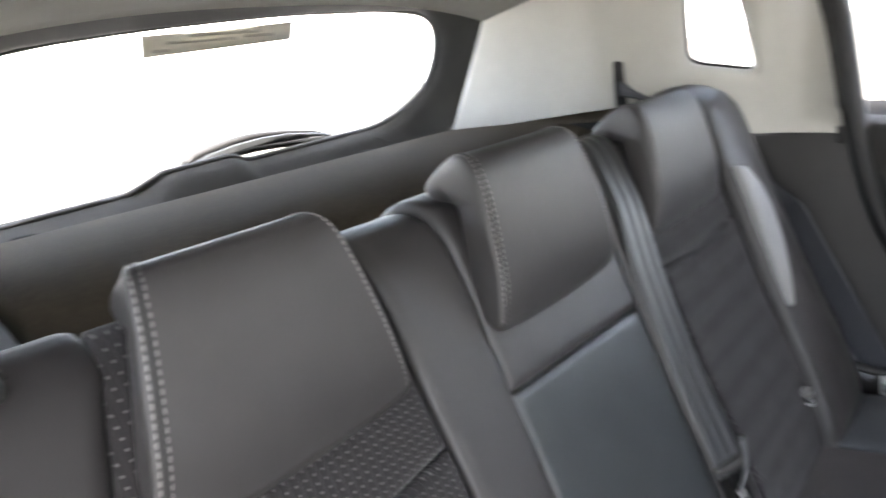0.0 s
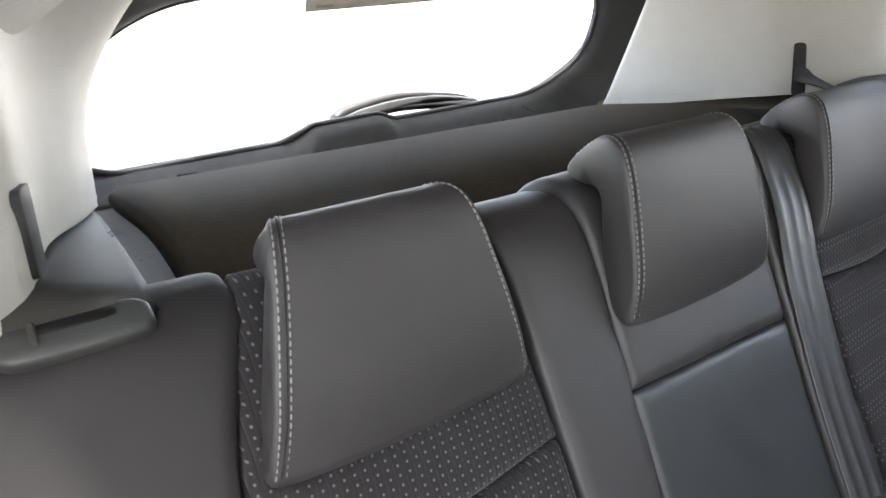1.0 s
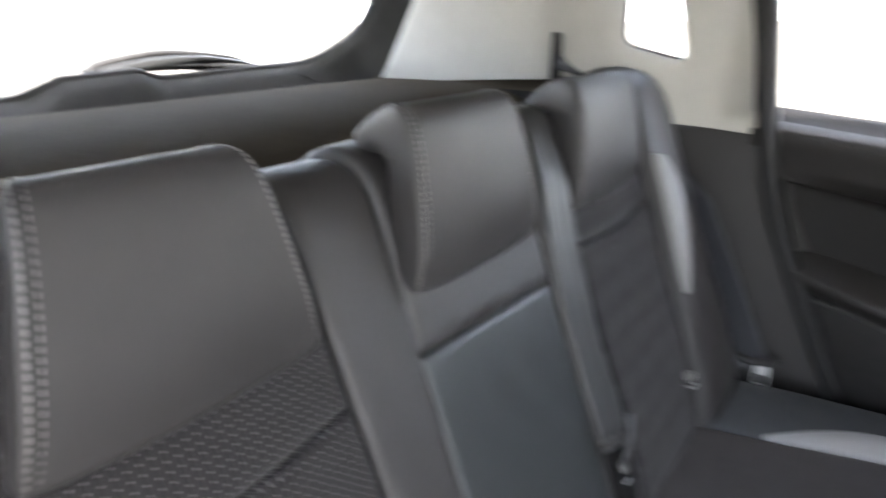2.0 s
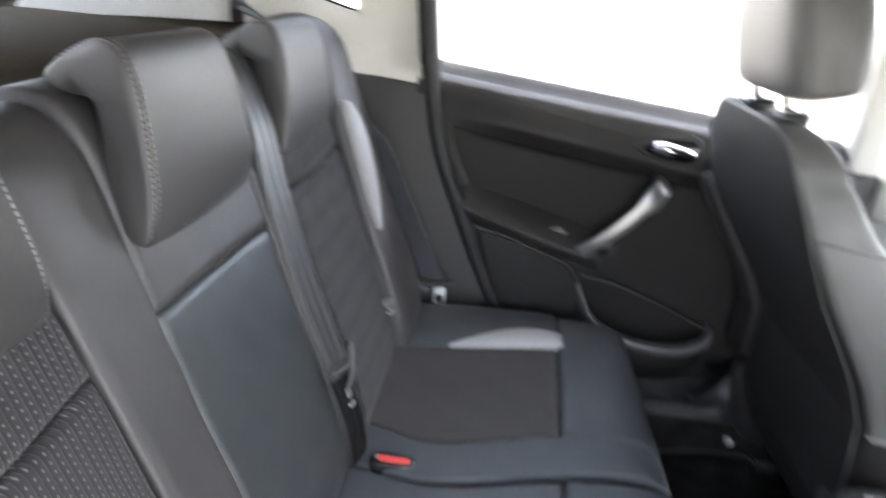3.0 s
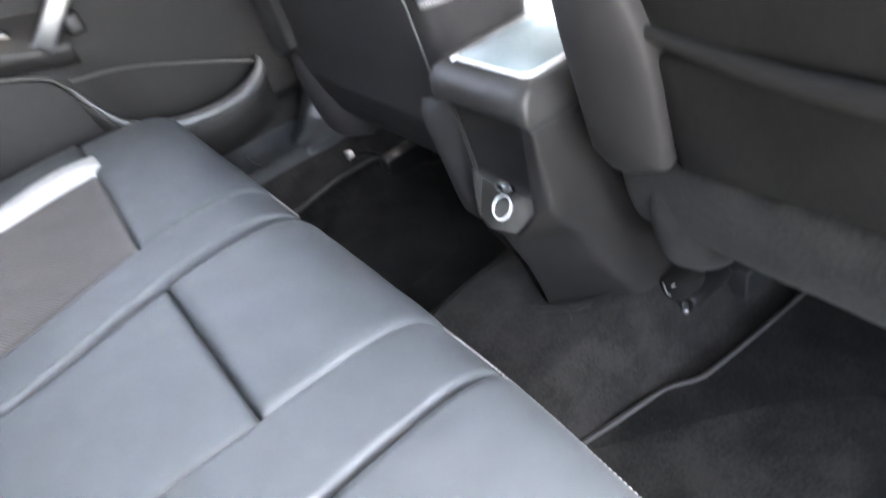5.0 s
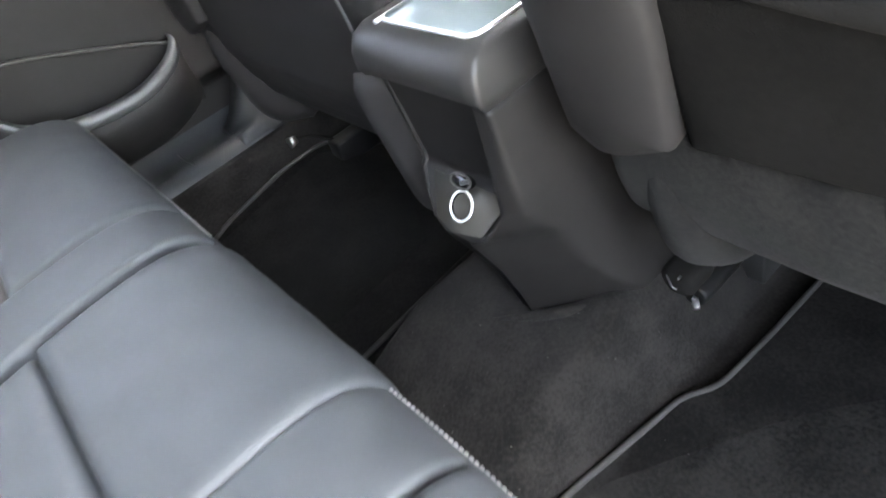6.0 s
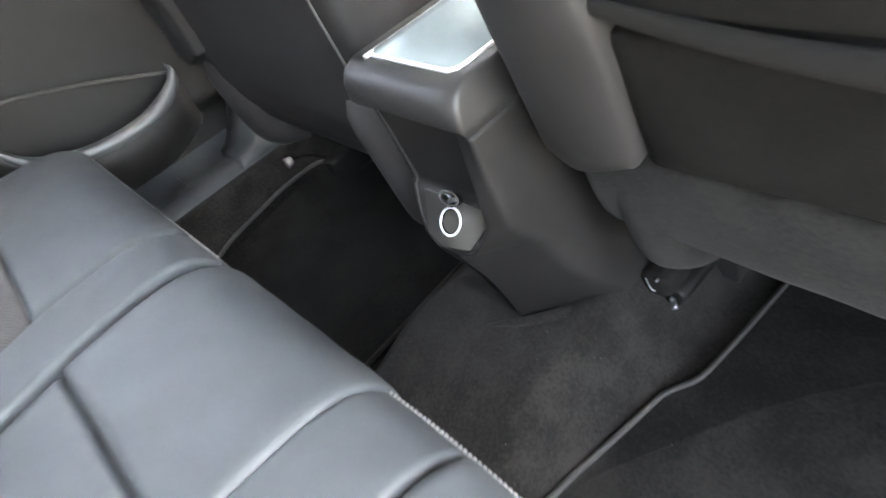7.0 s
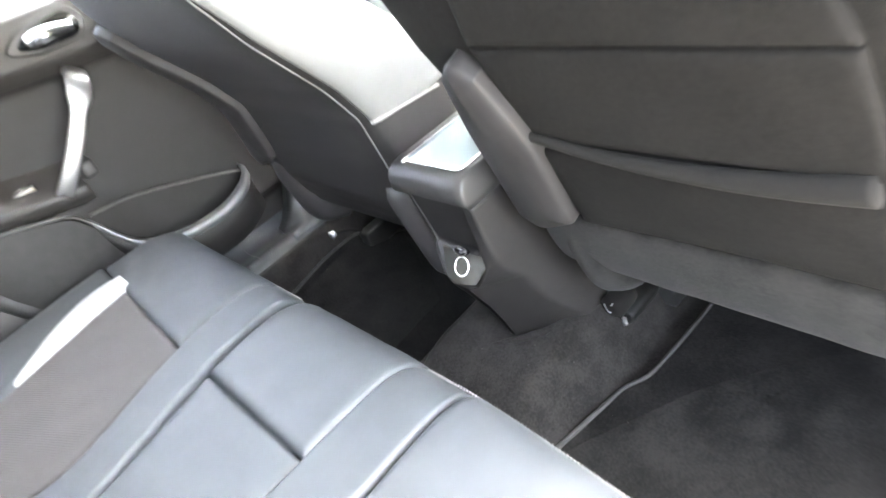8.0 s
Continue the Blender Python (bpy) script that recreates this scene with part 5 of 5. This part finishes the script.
loft_ob("body", [cheek_ring(*q) for q in ((0.075, 0.089, 0.006, -0.092, -0.190, 0.003, -0.092), (0.115, 0.084, 0.006, -0.083, -0.165, 0.003, -0.083), (0.150, 0.079, 0.008, -0.074, -0.140, 0.004, -0.074), (0.195, 0.075, 0.010, -0.060, -0.112, 0.005, -0.060), (0.232, 0.0735, 0.012, -0.044, -0.097, 0.008, -0.044), (0.254, 0.0735, 0.016, -0.034, -0.090, 0.012, -0.034), (0.259, 0.0735, 0.019, -0.0325, -0.087, 0.015, -0.0330), (0.266, 0.0735, 0.036, -0.0360, -0.080, 0.032, -0.0375), (0.280, 0.0735, 0.047, -0.0400, -0.069, 0.043, -0.0490), (0.298, 0.0735, 0.0570, -0.0450, -0.057, 0.053, -0.0640), (0.3015, 0.0735, 0.0580, -0.0455, -0.0555, 0.0535, -0.0690), (0.310, 0.0735, 0.0585, -0.0460, -0.054, 0.0535, -0.0690), (0.360, 0.0735, 0.0590, -0.0470, -0.048, 0.0535, -0.0620), (0.396, 0.0735, 0.0590, -0.0480, -0.045, 0.0535, -0.0560), (0.4005, 0.0735, 0.0590, -0.0480, -0.044, 0.0535, -0.0555))], CONSOLE_SIDE, console)
lid_o = round_poly([(KX - 0.060, -0.061), (KX + 0.047, -0.061), (KX + 0.047, -0.34), (KX - 0.060, -0.34)], 0.012, 5)
tube("lid_frame", [(a, b, 0.447) for a, b in list(lid_o) + [lid_o[0]]], 0.0021, RING, console, "bright metal lid frame", n=120, sides=8)
# The lid's pale blue-grey has the sky's reflection put into it.
prism("lid", [(a, b, 0.446) for a, b in lid_o], (0, 0, 1), 0.003, LID_SKY_GREY, console, "smooth blue-grey tray lid, brightened for the sky in it", bevel=0)
# power socket on the sloping ledge
th = np.linspace(0, 2 * math.pi, 48, endpoint=False)


def on_ledge(dx, up_, off):
    return (0.009 + dx, -0.0500 - 0.64 * up_ + 0.77 * off, 0.2810 + 0.77 * up_ + 0.64 * off)


# Thin plate, lighter than the body, carries the light on this ledge.
prism("lit_ledge_plate", [on_ledge(p, q, 0.0) for p, q in round_poly([(-0.052, 0.021), (0.047, 0.021), (0.028, -0.019), (0.004, -0.0265), (-0.031, -0.019)], 0.003, 4)], (0, 0.77, 0.64), 0.0012, SUPPORT, console, "grey-brown plate, lighter for the light on the socket ledge", bevel=0)
ring_at = lambda r, d: [on_ledge(r * math.cos(q), r * math.sin(q), d) for q in th]
sock = loft_ob("power_socket", [ring_at(0.0135 + 0.0013 * math.cos(g), 0.0025 + 0.0013 * math.sin(g)) for g in np.linspace(0, 2 * math.pi, 13)], RING, console, "thin bright ring of the power socket", cap=False)
loft_ob("socket_well", [ring_at(0.0150, -0.002), ring_at(0.0140, 0.0022), ring_at(0.0122, 0.0024), ring_at(0.0112, 0.0008), ring_at(0.004, 0.0004)], GLOSS_BLACK, sock, "black socket well")
loft_ob("socket_flap", [[on_ledge(0.004 + r * 0.0125 * math.cos(q), 0.0215 + r * 0.0060 * math.sin(q), d) for q in th] for d, r in ((0.0, 1.0), (0.006, 1.0), (0.0085, 0.85), (0.0095, 0.4))], GLOSS_BLACK, sock, "open black socket flap")
loft_ob("flap_rim", [[on_ledge(0.004 + (0.0130 + 0.0011 * math.cos(g)) * math.cos(q), 0.0215 + (0.0064 + 0.0011 * math.cos(g)) * math.sin(q), 0.0080 + 0.0011 * math.sin(g)) for q in th] for g in np.linspace(0, 2 * math.pi, 9)], TRIM_GREY, sock, "grey rim of the flap", cap=False)
# Bright sliver stands in for a glint on the glossy flap.
tube("flap_glint", [on_ledge(0.000, 0.0205, 0.0095), on_ledge(-0.004, 0.0225, 0.0105), on_ledge(-0.008, 0.0240, 0.0095)], 0.0022, RIM_GREY, sock, "bright sliver put in for the flap's glint", n=8, sides=8)

# ---- far rear door ----
door = thing("rear_door", "closed rear door with dark vinyl panel and pale metal pull handle", "door", kind="structure")
DX = 0.705


def sill_z(y):
    return 0.754 + 0.088 * y


def pad_z(y):
    """The height of the upper pad's lower edge."""
    return 0.655 + 0.130 * y


# the card: a sheet with a scooped middle, rail above, ledge below
zs_ = np.linspace(0.13, 0.80, 80)


def door_x(y, z):
    s = sill_z(y)
    x = DX + 0.030
    x = x - 0.034 * sm(pad_z(y) - 0.034, pad_z(y) + 0.012, z) * sm(0.60, 0.36, y) - 0.012 * sm(0.36, 0.60, y)
    x = x - 0.008 * sm(pad_z(y) + 0.01, s - 0.02, z) + 0.05 * sm(s - 0.012, s + 0.022, z)
    x = x - 0.020 * sm(0.47 + 0.26 * (y - 0.25), 0.43 + 0.26 * (y - 0.25), z) * sm(0.12, 0.25, y)
    x = x + 0.045 * sm(0.245, 0.205, z)
    return x


edge_y = lambda z: np.interp(z, [0.13, 0.20, 0.318, 0.42, 0.557, 0.66, 0.79, 0.85], [0.30, 0.345, 0.415, 0.465, 0.528, 0.570, 0.602, 0.61])
V = []
for z in zs_:
    for k in range(70):
        y = edge_y(z) + (-0.24 - edge_y(z)) * k / 69
        zz_ = 0.13 + (z - 0.13) * (sill_z(y) + 0.022 - 0.13) / 0.67
        V.append((float(door_x(y, zz_)), y, zz_))
n_, m_ = 80, 70
N_ = n_ * m_
back_ = [(DX + 0.085, p[1], p[2]) for p in V]
edge = [j for j in range(m_)] + [i * m_ + m_ - 1 for i in range(1, n_)] + [(n_ - 1) * m_ + j for j in range(m_ - 2, -1, -1)] + [i * m_ for i in range(n_ - 2, 0, -1)]
F = grid_faces(n_, m_, flip=True) + [(edge[q], edge[(q + 1) % len(edge)], N_ + (q + 1) % len(edge), N_ + q) for q in range(len(edge))] + [tuple(N_ + q for q in range(len(edge)))[::-1]]
mesh_ob("card", V + [back_[e] for e in edge], F, DOOR_VINYL, door, "dark vinyl door card")
tube("sill_seam", [(float(door_x(y, 0.782 - 0.16 * (0.49 - y))) - 0.0014, y, 0.782 - 0.16 * (0.49 - y)) for y in np.linspace(0.52, 0.19, 12)], 0.0012, RAIL_BROWN, door, "sewn seam line", n=40, sides=6)
# Upper pad is lighter than the card: daylight on it is in the colour.
rows_ = []
for y in np.linspace(0.592, -0.235, 50):
    zz = np.linspace(sill_z(y) + 0.004, pad_z(y) - 0.022, 22)
    out = [(float(door_x(y, z)) - 0.0014, y, z) for z in zz]
    rows_.append(out + [(x + 0.008, y, z) for x, y, z in out[::-1]])
loft_ob("upper_rail", rows_, RAIL_BROWN, door, "grained upper rail, lighter brown-grey for the daylight on it")
# armrest ledge
arm_line = [(0.505, 0.545), (0.43, 0.526), (0.375, 0.513), (0.30, 0.494), (0.255, 0.482), (0.200, 0.472)]
rings = []
for k, (y, z) in enumerate(spline(arm_line, 40)):
    xf = DX - 0.004 - 0.026 * float(sm(0, 0.5, k / 39))
    rings.append([(DX + 0.04, y, z + 0.048), (DX + 0.026, y, z + 0.044), (xf + 0.018, y, z + 0.018), (xf + 0.005, y, z + 0.006), (xf, y, z - 0.002), (xf + 0.002, y, z - 0.012), (xf + 0.016, y, z - 0.030), (DX + 0.04, y, z - 0.045)])
loft_ob("armrest", rings, RAIL_BROWN, door, "dark padded armrest ledge")
box("window_switch", DX - 0.010, DX + 0.014, 0.268, 0.312, 0.500, 0.5185, GLOSS_BLACK, door, "black window switch", bevel=0.003)
box("switch_mark", DX - 0.002, DX + 0.002, 0.280, 0.302, 0.5185, 0.5200, CHROME, door, bevel=0)
# lower panel
prism("speaker_panel", [(DX + 0.024, a, b) for a, b in round_poly([(0.468, 0.498), (0.40, 0.482), (0.32, 0.458), (0.255, 0.432), (0.215, 0.36), (0.190, 0.26), (0.20, 0.20), (0.345, 0.20), (0.415, 0.34)], 0.02, 4)], (-1, 0, 0), 0.026, PANEL_DARK, door, "grained lower panel", bevel=0.005)
tube("armrest_edge", [(DX - 0.004 - 0.026 * float(sm(0, 0.5, k)), y, z + 0.001) for k, (y, z) in zip(np.linspace(0, 1, 12), spline(arm_line, 12))], 0.0024, TRIM_DARK, door, "piped armrest edge", n=50, sides=8)
# Paler tapered bar puts the soft highlight on the door's raised rear edge.
tube("edge_highlight", [(DX + 0.012, float(edge_y(z)) - 0.036, z) for z in np.linspace(0.585, 0.715, 8)], lambda w: 0.011 - 0.009 * w, TRIM_GREY, door, "grey-brown raised rear door edge, paler to stand in for its highlight", n=24, sides=12)
tube("panel_trim", [(DX - 0.003, a, b) for a, b in ((0.468, 0.500), (0.40, 0.485), (0.33, 0.463), (0.262, 0.437), (0.238, 0.41), (0.212, 0.35), (0.187, 0.26))], 0.0035, TRIM_GREY, door, "pale trim line", n=60, sides=6)
# door bin: open pocket with a rolled lip
lip = spline([(0.700, 0.235, 0.405), (0.672, 0.19, 0.330), (0.645, 0.12, 0.302), (0.638, 0.03, 0.296), (0.644, -0.035, 0.312), (0.680, -0.068, 0.325), (0.715, -0.075, 0.322)], 40)
wall_in = spline([(0.722, 0.235, 0.415), (0.722, 0.14, 0.392), (0.722, 0.04, 0.362), (0.722, -0.03, 0.335), (0.722, -0.07, 0.322), (0.722, -0.08, 0.320), (0.722, -0.085, 0.318)], 40)
rings = []
for p, q in zip(lip, wall_in):
    d = max(0.0, 0.722 - p[0])
    rings.append([(p[0] + 0.016, p[1], p[2] - 0.002), (p[0] + 0.008, p[1], p[2] + 0.002), (p[0], p[1], p[2]), (p[0] + 0.004 + d * 0.10, p[1], p[2] - 0.05), (p[0] + d * 0.45, p[1] - 0.004, p[2] - 0.095), (0.725, p[1], p[2] - 0.115), (0.735, p[1], p[2] - 0.115), (0.735, p[1], p[2] - 0.10), (p[0] + d * 0.5, p[1], p[2] - 0.085), (p[0] + 0.014 + d * 0.08, p[1], p[2] - 0.03)])
loft_ob("door_bin", rings, PANEL_DARK, door, "open dark plastic door bin")
rings = []
for p in lip:
    rings.append([(p[0] + a, p[1], p[2] + b) for a, b in ((-0.003, -0.012), (-0.003, 0.002), (0.002, 0.006), (0.020, 0.006), (0.026, 0.001), (0.026, -0.008))])
loft_ob("bin_rim", rings, RIM_GREY, door, "broad grey bin rim")
tube("bin_edge", [(DX + 0.008, a, b) for a, b in ((0.228, 0.414), (0.15, 0.402), (0.06, 0.372), (-0.02, 0.340), (-0.075, 0.316))], 0.003, TRIM_GREY, door, "upper bin edge", n=40, sides=6)
# pull handle: flat bar with a squared head
hp = [(0.728, 0.096, 0.640), (0.700, 0.100, 0.640), (0.678, 0.108, 0.630), (0.668, 0.125, 0.606), (0.664, 0.165, 0.558), (0.668, 0.205, 0.515), (0.678, 0.236, 0.484), (0.690, 0.246, 0.474)]
c_ = spline(hp, 60)
rings = []
for i in range(60):
    d = Vector(c_[min(i + 1, 59)] - c_[max(i - 1, 0)]).normalized()
    a = Vector((0.0, 0.76, 0.65))
    a = (a - d * a.dot(d)).normalized()
    b = d.cross(a).normalized()
    k = i / 59
    w = 0.0200 - 0.0075 * float(sm(0.28, 0.42, k)) + 0.002 * k
    h = 0.009 - 0.002 * float(sm(0.30, 0.42, k))
    rings.append([Vector(c_[i]) + a * (w * math.copysign(abs(math.cos(q)) ** 0.45, math.cos(q))) + b * (h * math.copysign(abs(math.sin(q)) ** 0.45, math.sin(q))) for q in np.linspace(0, 2 * math.pi, 24, endpoint=False)])
loft_ob("pull_handle", rings, ALU, door, "satin metal pull handle")
box("handle_mount", DX - 0.030, DX + 0.03, 0.168, 0.196, 0.478, 0.512, TRIM_DARK, door, "dark handle mount", bevel=0.008)
# inner release
bez = round_poly([(0.182, 0.712), (0.138, 0.742), (0.050, 0.748), (0.030, 0.715), (0.048, 0.684), (0.135, 0.690)], 0.02, 6)
prism("release_bezel", [(DX - 0.017, a, b) for a, b in bez], (1, 0, 0), 0.03, TRIM_DARK, door, "dark release bezel", bevel=0.005)
prism("release_recess", [(DX - 0.0195, 0.088 + (a - 0.088) * 0.78, 0.712 + (b - 0.712) * 0.72) for a, b in bez], (1, 0, 0), 0.003, GLOSS_BLACK, door, "black release recess", bevel=0)
tube("release_handle", [(DX - 0.018, 0.130, 0.716), (DX - 0.030, 0.116, 0.718), (DX - 0.033, 0.094, 0.717), (DX - 0.026, 0.062, 0.712)], lambda w: 0.0175 - 0.007 * w, CHROME, door, "chrome release handle", flat=0.85, n=24, sides=14)
# window
pg = prism("window_glass", [(DX + 0.055, 0.585, 0.775), (DX + 0.055, -0.26, 0.70), (DX - 0.06, -0.16, 1.21), (DX - 0.06, 0.64, 1.21)], (1, 0, 0), 0.004, GLASS, door, "clear side window glass", bevel=0)
pg.visible_shadow = False
tube("window_seal", [(DX + 0.035, 0.604, 0.80), (DX + 0.020, 0.622, 0.95), (DX - 0.01, 0.645, 1.08), (DX - 0.06, 0.67, 1.21)], 0.013, RUBBER, door, "black window seal", n=24)

# ---- plain outer shell that closes the car ----
shell = thing("car_body", "plain grey outer body shell of the car", "car body", kind="structure")
box("side_skin", 0.80, 0.82, -1.33, 1.40, -0.12, 0.75, BODY_PAINT, shell, bevel=0.006)
box("side_skin", -0.79, -0.77, 0.66, 1.40, -0.12, 0.75, BODY_PAINT, shell, bevel=0.006)
box("side_skin", -0.79, -0.77, -1.33, -0.24, -0.12, 0.67, BODY_PAINT, shell, bevel=0.006)
box("outer_sill", -0.79, -0.745, -0.236, 0.656, -0.12, 0.06, BODY_PAINT, shell, bevel=0.010)
box("rear_panel", -0.765, 0.795, 1.405, 1.425, -0.12, 0.83, BODY_PAINT, shell, bevel=0.006)
box("front_bulkhead", -0.765, 0.795, -1.36, -1.335, -0.12, 0.72, BODY_PAINT, shell, bevel=0.006)
box("underfloor", -0.765, 0.795, -1.33, 1.40, -0.145, -0.125, UNDER_BLACK, shell, "black underfloor", bevel=0.006)

# ---- sill and scuff plate ----
sill = thing("door_sill", "dark plastic door sill plate beside the carpet", "sill", kind="structure")
rings = []
for y in np.linspace(0.40, -1.1, 40):
    rings.append([(x, y, z) for x, z in ((0.640, 0.03), (0.645, 0.104), (0.649, 0.118), (0.657, 0.131), (0.668, 0.139), (0.682, 0.142), (0.698, 0.140), (0.718, 0.135), (0.738, 0.134), (0.758, 0.139), (0.778, 0.152), (0.788, 0.17), (0.79, 0.05))])
loft_ob("plate", rings, SILL_PLASTIC, sill)
tube("plate_joint", [(0.6755, 0.012, 0.1410), (0.690, 0.012, 0.1420), (0.704, 0.012, 0.1392), (0.720, 0.012, 0.1355), (0.738, 0.012, 0.1345), (0.756, 0.012, 0.139)], 0.0012, TRIM_GREY, sill, "thin joint line", n=20, sides=5)
sill_n = thing("door_sill", "dark plastic door sill plate under the open doorway", "sill", kind="structure")
loft_ob("plate", [[(2 * CX - p[0], p[1], p[2]) for p in r] for r in rings], TRIM_DARK, sill_n)

foot = thing("pillar_foot", "curved dark trim where the sill climbs to the door pillar", "side trim", kind="structure")
rings = []
for y in np.linspace(-0.075, -0.26, 24):
    k = float(sm(-0.075, -0.20, y))
    rings.append([(x, y, z) for x, z in ((0.655, 0.120), (0.656, 0.1375), (0.664, 0.1455 + 0.010 * k), (0.678, 0.143 + 0.030 * k), (0.690, 0.140 + 0.075 * k), (0.699, 0.140 + 0.115 * k), (0.704, 0.142 + 0.15 * k), (0.735, 0.145 + 0.16 * k), (0.735, 0.120))])
loft_ob("moulding", rings, SILL_PLASTIC, foot)

# ---- front of the cabin ----
for sgn in (1, -1):
    nm = "far" if sgn > 0 else "near"
    bp = tagged(thing("pillar_" + nm, "dark centre door pillar beside the front seat", "pillar"), kind="structure")
    x = CX + sgn * 0.70
    prism("trim", [(x, -0.22, 0.10), (x, -0.33, 0.10), (x, -0.32, 0.70), (x, -0.21, 0.70)], (sgn, 0, 0), 0.05, TRIM_DARK, bp, bevel=0.008)
    prism("upper_trim", [(x, -0.315, 0.702), (x, -0.25, 0.702), (x - 0.10 * sgn, -0.18, 1.22), (x - 0.10 * sgn, -0.25, 1.22)], (sgn, 0, 0), 0.04, PILLAR, bp, "pale upper pillar trim", bevel=0.008)
    fd = tagged(thing("front_door", "closed front door with dark vinyl panel", "door"), kind="structure")
    prism("card", [(x + 0.02 * sgn, -0.33, 0.13), (x + 0.02 * sgn, -0.33, 0.70), (x + 0.02 * sgn, -1.10, 0.585), (x + 0.02 * sgn, -1.10, 0.13)], (sgn, 0, 0), 0.05, CARD_GREY, fd, bevel=0.008)
    # Pale colour stands in for sunlight on the door's top ledge.
    rings = [[(x + sgn * a, y, 0.688 + 0.15 * (y + 0.33) + b) for a, b in ((0.06, 0.02), (0.0, 0.015), (-0.02, -0.01), (0.0, -0.07), (0.06, -0.09))] for y in np.linspace(-0.32, -1.1, 12)]
    loft_ob("sunlit_rail", rings, PILLAR, fd, "upper rail, painted pale for the sun on it")
    xm = x + 0.10 * sgn
    prism("door_mirror", [(xm, a, b) for a, b in round_poly([(-0.385, 0.722), (-0.385, 0.757), (-0.585, 0.738), (-0.585, 0.712)], 0.008, 4)], (sgn, 0, 0), 0.06, CARD_GREY, fd, "grey door mirror housing", bevel=0.006)
    tube("armrest", [(x - 0.01 * sgn, -0.50, 0.50), (x - 0.035 * sgn, -0.60, 0.53), (x - 0.04 * sgn, -0.72, 0.56), (x - 0.02 * sgn, -0.86, 0.58)], 0.028, TRIM_DARK, fd, "dark armrest", n=30, sides=12)
    tube("pull_handle", [(x - 0.012 * sgn, -0.535, 0.545), (x - 0.035 * sgn, -0.60, 0.572), (x - 0.035 * sgn, -0.68, 0.60), (x - 0.012 * sgn, -0.72, 0.612)], 0.009, ALU, fd, "pale metal pull handle", n=24, sides=10)
    fg = prism("window_glass", [(x + 0.045 * sgn, -0.32, 0.69), (x + 0.045 * sgn, -1.10, 0.575), (x - 0.06 * sgn, -0.70, 1.18), (x - 0.06 * sgn, -0.26, 1.20)], (sgn, 0, 0), 0.004, GLASS, fd, "clear window glass", bevel=0)
    fg.visible_shadow = False
    tube("a_pillar", [(x - 0.01 * sgn, -1.28, 0.74), (x - 0.06 * sgn, -1.0, 0.98), (x - 0.10 * sgn, -0.66, 1.19)], 0.035, PILLAR, bp, "pale screen pillar", n=20, flat=0.7)

dash = thing("dashboard", "dark grained dashboard under the windscreen", "dashboard", kind="structure")
rings = []
for x in np.linspace(-0.68, 0.71, 30):
    rings.append([(x, y, z) for y, z in spline([(-0.86, 0.30), (-0.83, 0.50), (-0.80, 0.66), (-0.84, 0.735), (-0.98, 0.77), (-1.20, 0.76), (-1.30, 0.70), (-1.30, 0.30)], 30)])
loft_ob("top", rings, CARD_GREY, dash)
screen = prism("windscreen", [(-0.60, -1.32, 0.74), (0.63, -1.32, 0.74), (0.57, -0.66, 1.22), (-0.54, -0.66, 1.22)], (0, -0.5, 0.8), 0.005, GLASS, None, bevel=0)
screen.visible_shadow = False
tagged(screen, "clear windscreen glass over the dashboard", "windscreen", kind="structure")
